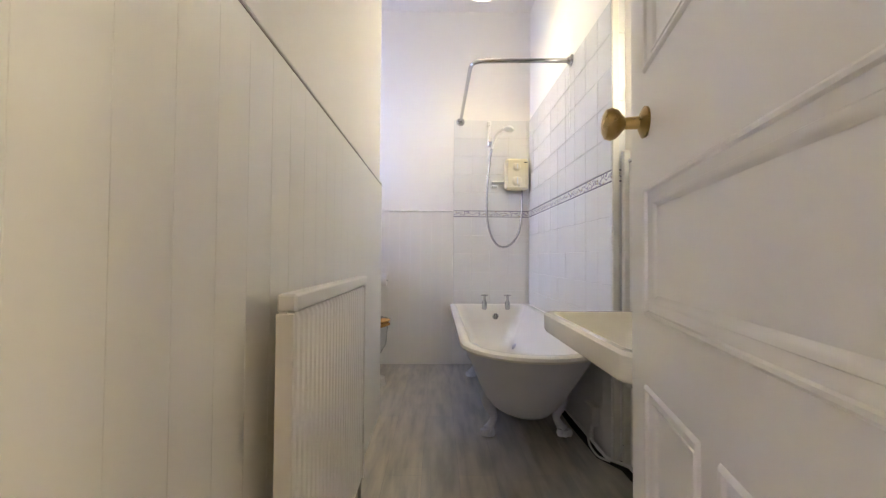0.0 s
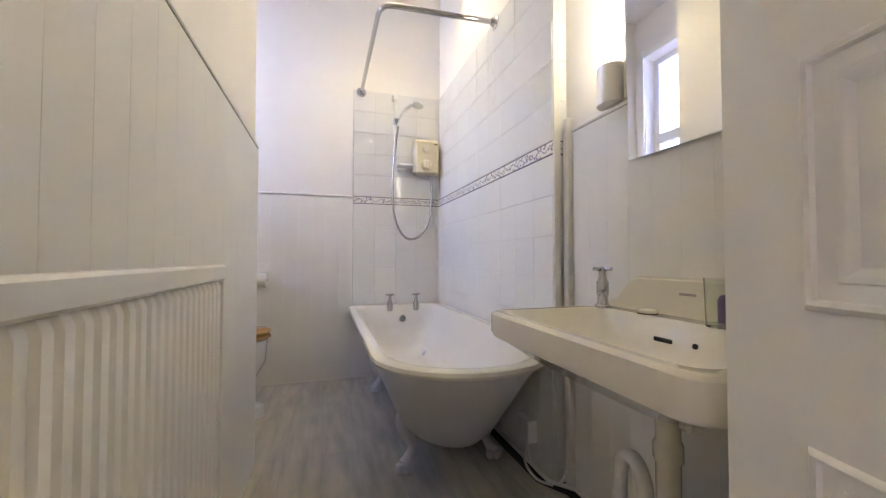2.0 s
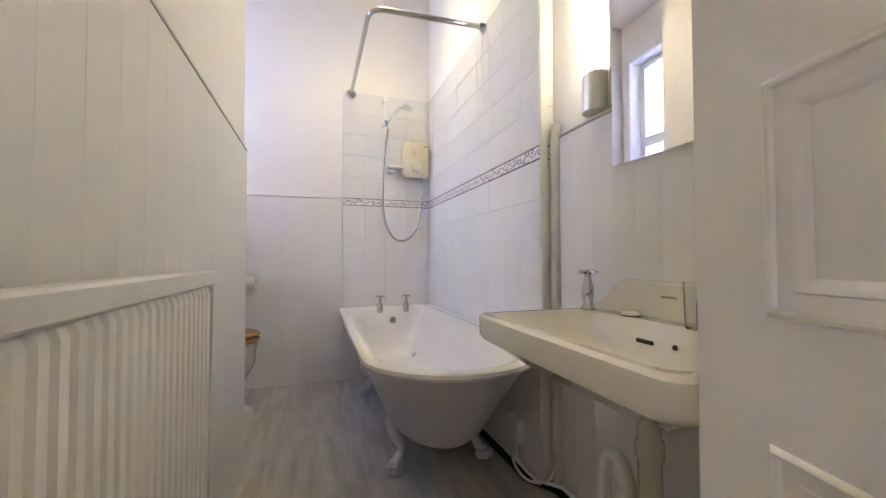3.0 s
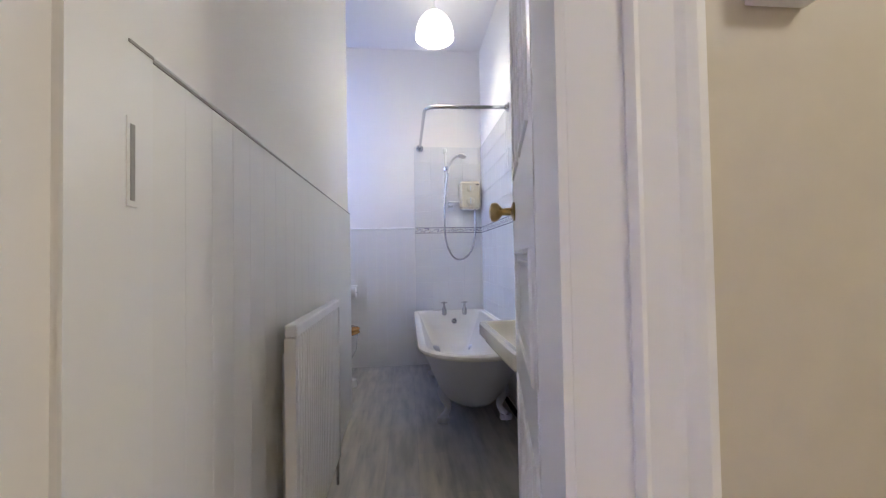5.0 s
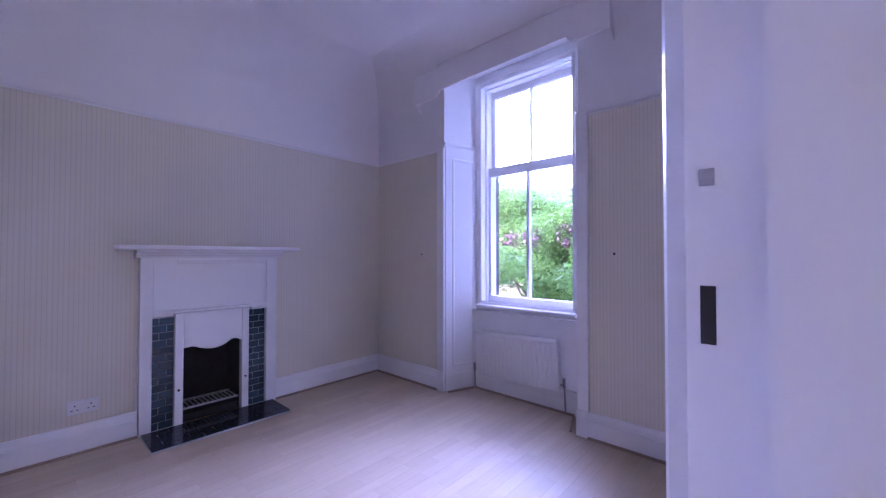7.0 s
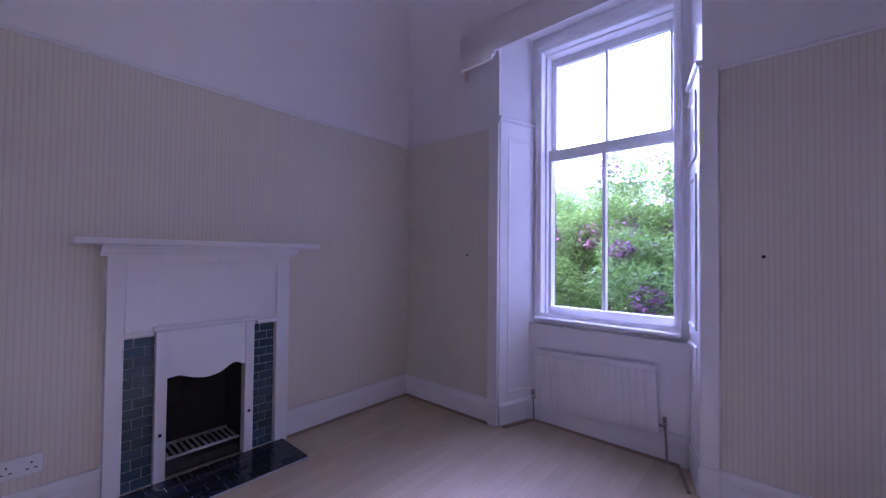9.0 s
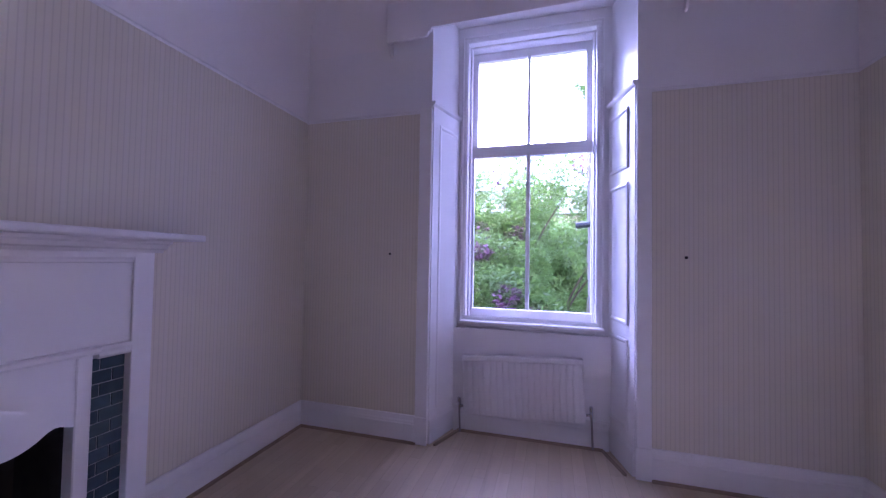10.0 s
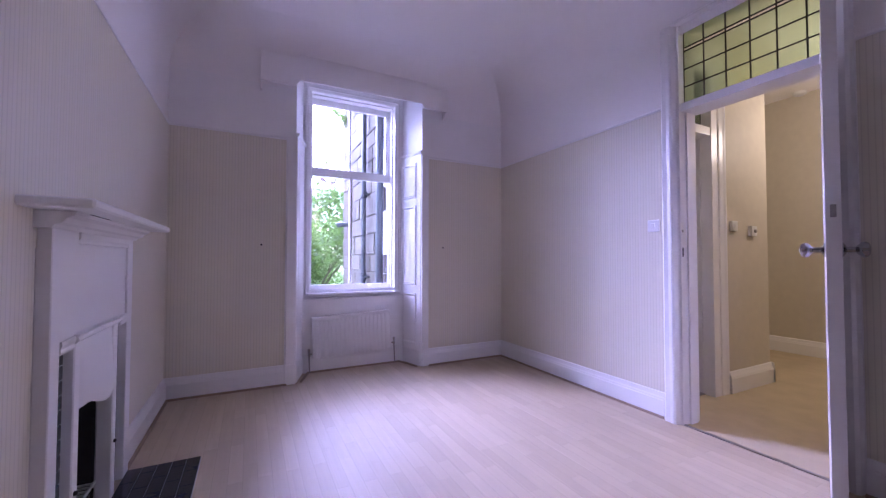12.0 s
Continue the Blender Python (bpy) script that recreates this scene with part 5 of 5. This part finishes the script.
for b in ((BX0 - 0.30, BX0 - 0.285, 0.402, 0.788, 0.0, 0.60), (BX0 - 0.30, BX0 - 0.022, 0.398, 0.402, 0.0, 0.60), (BX0 - 0.30, BX0 - 0.022, 0.788, 0.792, 0.0, 0.60),
          (BX0 - 0.284, BX0 - 0.022, 0.402, 0.788, 0.0, 0.012), (BX0 - 0.30, BX0 - 0.022, 0.402, 0.788, 0.602, 0.612)):
    part("firebox_lining", boxes(b), DARK, fp, "sooty black firebox lining")
for k in range(12):
    y = 0.425 + k * 0.0305
    part("grate_bar", boxes((BX0 - 0.20, BX0 - 0.022, y, y + 0.013, 0.092, 0.10), bevel=0.002), GRATE, fp)
for x0, x1 in ((BX0 - 0.021, BX0 - 0.012), (BX0 - 0.212, BX0 - 0.201)):
    part("grate_edge", boxes((x0, x1, 0.415, 0.780, 0.088, 0.103), bevel=0.002), GRATE, fp)
part("ash_pit", boxes((BX0 - 0.2, BX0 - 0.03, 0.41, 0.78, 0.012, 0.05)), IRON, fp)
for y0, y1 in ((0.226, 0.352), (0.836, 0.967)):
    part("tile_bed", boxes((BX0 + 0.0005, BX0 + 0.003, y0, y1, 0.0, 0.756)), TILE_GROUT, fp)
    rows, rh_ = 15, 0.0499
    for r in range(rows):
        z = 0.006 + r * rh_
        cuts = [y0, y0 + 0.085, y1] if r % 2 else [y0, y0 + 0.042, y1]
        for a, b in zip(cuts, cuts[1:]):
            part("slip_tile", boxes((BX0 + 0.0035, BX0 + 0.0085, a + 0.002, b - 0.002, z + 0.002, z + rh_ - 0.002), bevel=0.0012), BLUE_TILE, fp)
he = thing("hearth", (-3.05, 0.6, 0), "dark glazed brick-tile hearth with pale joints", "hearth")
part("hearth_bed", boxes((fx + 0.001, -2.866, 0.168, 1.02, 0.0, 0.010)), TILE_GROUT, he)
for i in range(5):
    x = fx + 0.002 + i * 0.0627
    y = 0.170 - (0.07 if i % 2 else 0.0)
    while y < 1.018:
        a, b = max(y, 0.169), min(y + 0.141, 1.019)
        if b - a > 0.01:
            part("hearth_tile", boxes((x + 0.0010, x + 0.0615, a + 0.0008, b - 0.0008, 0.0105, 0.016), bevel=0.0015), HEARTH_TILE, he)
        y += 0.142

# ---- bathroom tiles ----
BORDER, nt, b = tree_of("patterned_border_tile")
pos = place(nt)
sep = nt.nodes.new("ShaderNodeSeparateXYZ")
nt.links.new(pos, sep.inputs[0])
run = math_node(nt, "ADD", sep.outputs[0], sep.outputs[1])
rise = math_node(nt, "SUBTRACT", sep.outputs[2], 1.2445)
wave = math_node(nt, "SINE", math_node(nt, "MULTIPLY", run, 2 * math.pi / 0.0757))
vine = math_node(nt, "LESS_THAN", math_node(nt, "ABSOLUTE", math_node(nt, "SUBTRACT", rise, math_node(nt, "MULTIPLY", wave, 0.009))), 0.0026)
vor = node(nt, "ShaderNodeTexVoronoi", Scale=62.0)
nt.links.new(pos, vor.inputs["Vector"])
leafy = math_node(nt, "LESS_THAN", math_node(nt, "ADD", vor.outputs["Distance"], math_node(nt, "MULTIPLY", noise_of(nt, 90.0, 2.0), 0.35)), 0.54)
rim = math_node(nt, "GREATER_THAN", math_node(nt, "ABSOLUTE", rise), 0.0215)
c = mix_colour(nt, math_node(nt, "MULTIPLY", leafy, 0.85), (0.78, 0.77, 0.75), mix_colour(nt, math_node(nt, "GREATER_THAN", noise_of(nt, 30.0, 1.0), 0.52), (0.20, 0.17, 0.30), (0.40, 0.32, 0.18)))
c = mix_colour(nt, math_node(nt, "MULTIPLY", vine, 0.8), c, (0.26, 0.23, 0.34))
c = mix_colour(nt, math_node(nt, "MULTIPLY", rim, 0.9), c, (0.15, 0.13, 0.20))
nt.links.new(c, b.inputs["Base Color"])
b.inputs["Roughness"].default_value = 0.15

PITCH = 0.1515
structure("tile_bed_far", boxes((0.489, TX, FAR_Y - 0.0055, FAR_Y, 0.44, 2.028)), GROUT, "pale grout behind the white wall tiles", "wall tiling")
structure("tile_bed_east", boxes((TX + 0.003, TX + 0.008, TILE_Y + 0.006, FAR_Y - 0.0055, 0.50, 2.028)), GROUT, "pale grout behind the white bath tiles", "wall tiling")
# Cream here stands for lamplight falling on the tile return.
structure("tile_bed_return", boxes((TX + 0.003, CX, TILE_Y + 0.003, TILE_Y + 0.006, 0.50, CEIL)), CREAM, "edge of the tiled casing, cream tinted for lamplight", "wall tiling")
CACHE = {}


def tile(parent, du, dv, m, material):
    key = (round(du, 4), round(dv, 4), material.name)
    if key not in CACHE:
        bm = bmesh.new()
        box(bm, 0.0006, du - 0.0006, -0.0045, 0.0, 0.0006, dv - 0.0006, bevel=0.0008)
        CACHE[key] = mesh_of("tile", bm, material)
    ob = new("tile", CACHE[key])
    ob.parent = parent
    ob.matrix_basis = m
    return ob


def tile_wall(parent, length, m, rows_z):
    u = 0.0
    while u < length - 0.004:
        du = min(PITCH, length - u)
        for z, dv, material in rows_z:
            wob = random.uniform(-0.25, 0.25)
            tile(parent, du, dv, m @ Matrix.Translation((u, 0, z)) @ pose(0, 0, 0, wob, 0, random.uniform(-0.25, 0.25)), material)
        u += PITCH


ROWS = [(1.272 + PITCH * k, PITCH, TILE) for k in range(5)] + [(1.217, 0.055, BORDER)] + [(1.217 - PITCH * (k + 1), PITCH, TILE) for k in range(4)] + [(0.505, 1.217 - 4 * PITCH - 0.505, TILE)]
tile_wall(w_far, TX - 0.489, pose(0.489, FAR_Y - 0.006, 0), ROWS)
tile_wall(w_tiled, FAR_Y - 0.011 - TILE_Y, pose(TX + 0.0025, FAR_Y - 0.011, 0, 0, 0, -90), ROWS)
# Upper return pieces take the same lamplit cream.
tile_wall(w_tiled, CX - TX - 0.004, pose(TX + 0.003, TILE_Y + 0.0025, 0), [r for r in ROWS if r[0] > 0.5] + [(1.272 + PITCH * k, PITCH, CREAM) for k in range(5, 10)])

# ---- floor boards ----
def floor_boards(parent, x0, x1, y0, y1, width, length, z, material):
    i, x = 0, x0
    while x < x1 - 0.003:
        w = min(width, x1 - x)
        y = y0 - (i * 0.37 % 1.0) * length
        while y < y1 - 0.003:
            a, b = max(y, y0), min(y + length, y1)
            if b - a > 0.01:
                bm = bmesh.new()
                box(bm, x + 0.0001, x + w - 0.0001, a + 0.0001, b - 0.0001, z - 0.010, z, bevel=0.0004)
                part("floor_board", bm, material, parent)
            y += length
        x += width
        i += 1


fb = bpy.data.objects["floor_bedroom"]
floor_boards(fb, BX0, BX1 - 0.0, BY0, BY1, 0.193, 1.285, 0.0, LAMINATE)
floor_boards(fb, -2.30, -1.10, BY1, 2.40, 0.193, 1.285, 0.0, LAMINATE)
ff = bpy.data.objects["floor_bathroom"]
floor_boards(ff, PX, TX + 0.06, WY1 - 0.06, NOOK_Y, 0.152, 0.914, 0.0, VINYL)
floor_boards(ff, NOOK_X, TX, NOOK_Y, FAR_Y, 0.152, 0.914, 0.0, VINYL)

# ---- outside ----
GZ = -3.0
bm = bmesh.new()
box(bm, -1500, 1500, -1500, 1500, GZ - 0.5, GZ)
structure("ground", bm, GRASS, "garden grass reaching to the horizon", "ground")
wing = thing("stone_wing", (0.2, 4.5, GZ), "weathered sandstone rear wing of the house", "building", kind="structure")
WX = NOOK_X - 0.36
part("wall", boxes((WX, 1.5, FAR_Y + 0.4, 6.05, GZ, 9.0), (WX, 1.445, 2.775, FAR_Y + 0.4, GZ, -0.26), (WX, 1.445, 2.775, FAR_Y + 0.4, CEIL + 0.41, 9.0)), STONE, wing)
random.seed(4)
z = -0.9
while z < 6.2:
    hrow = random.uniform(0.20, 0.34)
    y = 2.79
    while y < 6.05:
        ln = random.uniform(0.22, 0.62)
        e = min(y + ln, 6.06)
        if e - y > 0.05 and not (y < NW[1] + 0.06 and e > NW[0] - 0.06 and z + hrow > NW[2] - 0.06 and z < NW[3] + 0.06):
            bm = bmesh.new()
            box(bm, WX - random.uniform(0.012, 0.03), WX + 0.0, y + 0.006, e - 0.006, z + 0.006, z + hrow - 0.006, bevel=0.008)
            part("stone", bm, STONE, wing)
        y = e
    z += hrow
house = thing("house_rear_wall", (-1.7, 2.78, GZ), "sandstone rear wall below and above the bedroom window", "building", kind="structure")
for x0, x1 in ((-2.2995, -2.185), (-1.21, -1.1005)):
    for k in range(6):
        part("stone_jamb", boxes((x0, x1, 2.692, 2.81, 0.69 + k * 0.355, 1.04 + k * 0.355), bevel=0.006), STONE, house)
part("stone_sill", boxes((-2.2995, -1.1005, 2.702, 2.86, 0.56, 0.685), bevel=0.01), STONE, house)
part("wall", boxes((-6.0, WX, 2.50, 2.776, GZ, -0.26), (-6.0, BX0 - 0.5, 2.50, 2.776, -0.26, 9.0), (BX0 - 0.5, WX, 2.50, 2.776, CEIL + 0.41, 9.0)), STONE, house)
for yp, r in ((3.52, 0.052), (4.32, 0.036)):
    dp = thing("drainpipe", (WX - 0.09, yp, GZ), "dark grey painted cast-iron drainpipe on sandstone wall", "drainpipe", group="drainpipes on the wing")
    bm = bmesh.new()
    tube(bm, [(WX - 0.09, yp, GZ), (WX - 0.09, yp, 8.5)], r, 16)
    part("pipe", bm, PIPE_PAINT, dp, smooth=True)
    for zc in (-1.0, 0.75 if r < 0.05 else -0.2, 2.1 if r > 0.05 else 2.0, 4.4):
        bm = bmesh.new()
        lathe(bm, [(r, 0), (r + 0.014, 0.006), (r + 0.014, 0.03), (r + 0.006, 0.036), (r + 0.006, 0.07), (r + 0.014, 0.076), (r + 0.014, 0.1), (r, 0.106)], (WX - 0.09, yp, zc), seg=16)
        part("collar", bm, PIPE_PAINT, dp, smooth=True)
        part("ear", boxes((WX - 0.09, WX - 0.005, yp - r - 0.05, yp + r + 0.05, zc + 0.04, zc + 0.065)), PIPE_PAINT, dp)
vp = thing("overflow_pipe", (WX - 0.1, 5.95, 1.7), "short grey overflow pipe sticking out of the wall", "pipe")
bm = bmesh.new()
tube(bm, [(WX + 0.02, 5.7, 1.72), (WX - 0.20, 5.78, 1.70)], 0.045, 12)
part("spout", bm, PIPE_PAINT, vp, smooth=True)

# trees
def leaf_cloud(count, blobs, size, seed):
    rng = random.Random(seed)
    verts, faces = [], []
    for _ in range(count):
        cx, cy, cz, rx, rz = rng.choice(blobs)
        while True:
            p = Vector((rng.uniform(-1, 1), rng.uniform(-1, 1), rng.uniform(-1, 1)))
            if p.length < 1 and (p.length > 0.35 or rng.random() < 0.4):
                break
        c = Vector((cx + p.x * rx, cy + p.y * rx, cz + p.z * rz))
        a = Vector((rng.gauss(0, 1), rng.gauss(0, 1), rng.gauss(0, 0.6))).normalized()
        n = a.cross(Vector((rng.gauss(0, 1), rng.gauss(0, 1), rng.gauss(0, 1)))).normalized()
        s = size * rng.uniform(0.6, 1.3)
        i = len(verts)
        verts += [c - a * s, c + n * s * 0.42, c + a * s, c - n * s * 0.42]
        faces.append((i, i + 1, i + 2, i + 3))
    return verts, faces


def leaf_part(name, count, blobs, size, seed, material, parent):
    me = bpy.data.meshes.new(name)
    v, f = leaf_cloud(count, blobs, size, seed)
    me.from_pydata(v, [], f)
    me.materials.append(material)
    return part(name, me, material, parent)


def tree(x, y, h, spread, seed, blossom=False, count=25000):
    rng = random.Random(seed)
    t = thing("tree", (x, y, GZ), "leafy green garden tree in purple blossom" if blossom else "leafy green garden tree", "tree", group="garden trees")
    bm = bmesh.new()
    tube(bm, bend([(x, y, GZ), (x + 0.08, y, GZ + h * 0.25), (x - 0.05, y + 0.1, GZ + h * 0.5)], 4), [0.085, 0.08, 0.075, 0.07, 0.065, 0.06, 0.055, 0.05, 0.045], 10)
    part("trunk", bm, BARK, t, smooth=True)
    blobs = []
    for k in range(11):
        a = rng.uniform(0, 2 * math.pi)
        rr = spread * rng.uniform(0.2, 1.0)
        zz = GZ + h * rng.uniform(0.42, 0.93)
        p = (x + rr * math.cos(a), y + rr * math.sin(a), zz)
        blobs.append((*p, spread * rng.uniform(0.32, 0.5), h * rng.uniform(0.08, 0.14)))
        bm = bmesh.new()
        tube(bm, bend([(x - 0.05, y + 0.1, GZ + h * 0.42), (x + rr * 0.5 * math.cos(a), y + rr * 0.5 * math.sin(a), (zz + GZ + h * 0.5) / 2 + 0.1), p], 4), [0.032, 0.030, 0.028, 0.025, 0.022, 0.019, 0.015, 0.011, 0.007], 7)
        part("limb", bm, BARK, t, smooth=True)
    leaf_part("crown", count, blobs, 0.052, seed, LEAF, t)
    if blossom:
        leaf_part("blossom", 1300, [(b[0], b[1] - b[3] * 0.8, b[2], b[3] * 0.4, b[4] * 0.4) for b in blobs[:8]], 0.05, seed + 50, BLOSSOM, t)


for i, (x, y, h, sp, bl) in enumerate(((-2.6, 9.0, 6.9, 1.8, True), (-5.0, 8.6, 5.5, 1.9, True), (-0.7, 10.8, 6.3, 1.9, False), (-7.4, 9.4, 7.7, 2.1, False), (-6.0, 10.8, 6.9, 2.0, False), (-3.9, 11.5, 5.7, 2.2, False), (-10.0, 10.5, 7.4, 2.4, False), (-6.3, 7.0, 4.4, 1.5, False), (-1.7, 7.6, 5.2, 1.5, True), (-3.6, 7.2, 4.6, 1.4, False), (-2.3, 11.8, 6.6, 2.0, False))):
    tree(x, y, h, sp, 11 + i, bl, 25000 if h > 5.3 else 13000)
far_house = thing("far_house", (-9, 30, GZ), "distant grey terrace with a slate roof", "building")
part("wall", boxes((-26, 2, 28, 38, GZ, 4.6)), STONE, far_house)
bm = bmesh.new()
prism(bm, [(27.6, 4.6), (38.4, 4.6), (33, 8.0)], -26.3, 2.3, "x")
part("roof", bm, SLATE, far_house)
for x in (-20, -10, -1):
    part("chimney", boxes((x, x + 1.2, 32.4, 33.6, 7.0, 9.4), bevel=0.03), STONE, far_house)
ivy = thing("ivy", (-1.06, 5.95, 3.75), "sprig of green ivy on the sandstone wing", "ivy")
leaf_part("leaves", 260, [(-1.10, 5.98, 3.80, 0.10, 0.10), (-1.16, 6.25, 3.98, 0.12, 0.07), (-1.08, 5.80, 3.66, 0.06, 0.12)], 0.035, 77, LEAF, ivy)
bm = bmesh.new()
tube(bm, bend([(WX, 5.9, 3.5), (-1.07, 5.92, 3.68), (-1.12, 6.05, 3.86), (-1.18, 6.30, 4.0)], 4), 0.008, 6)
part("stem", bm, BARK, ivy)
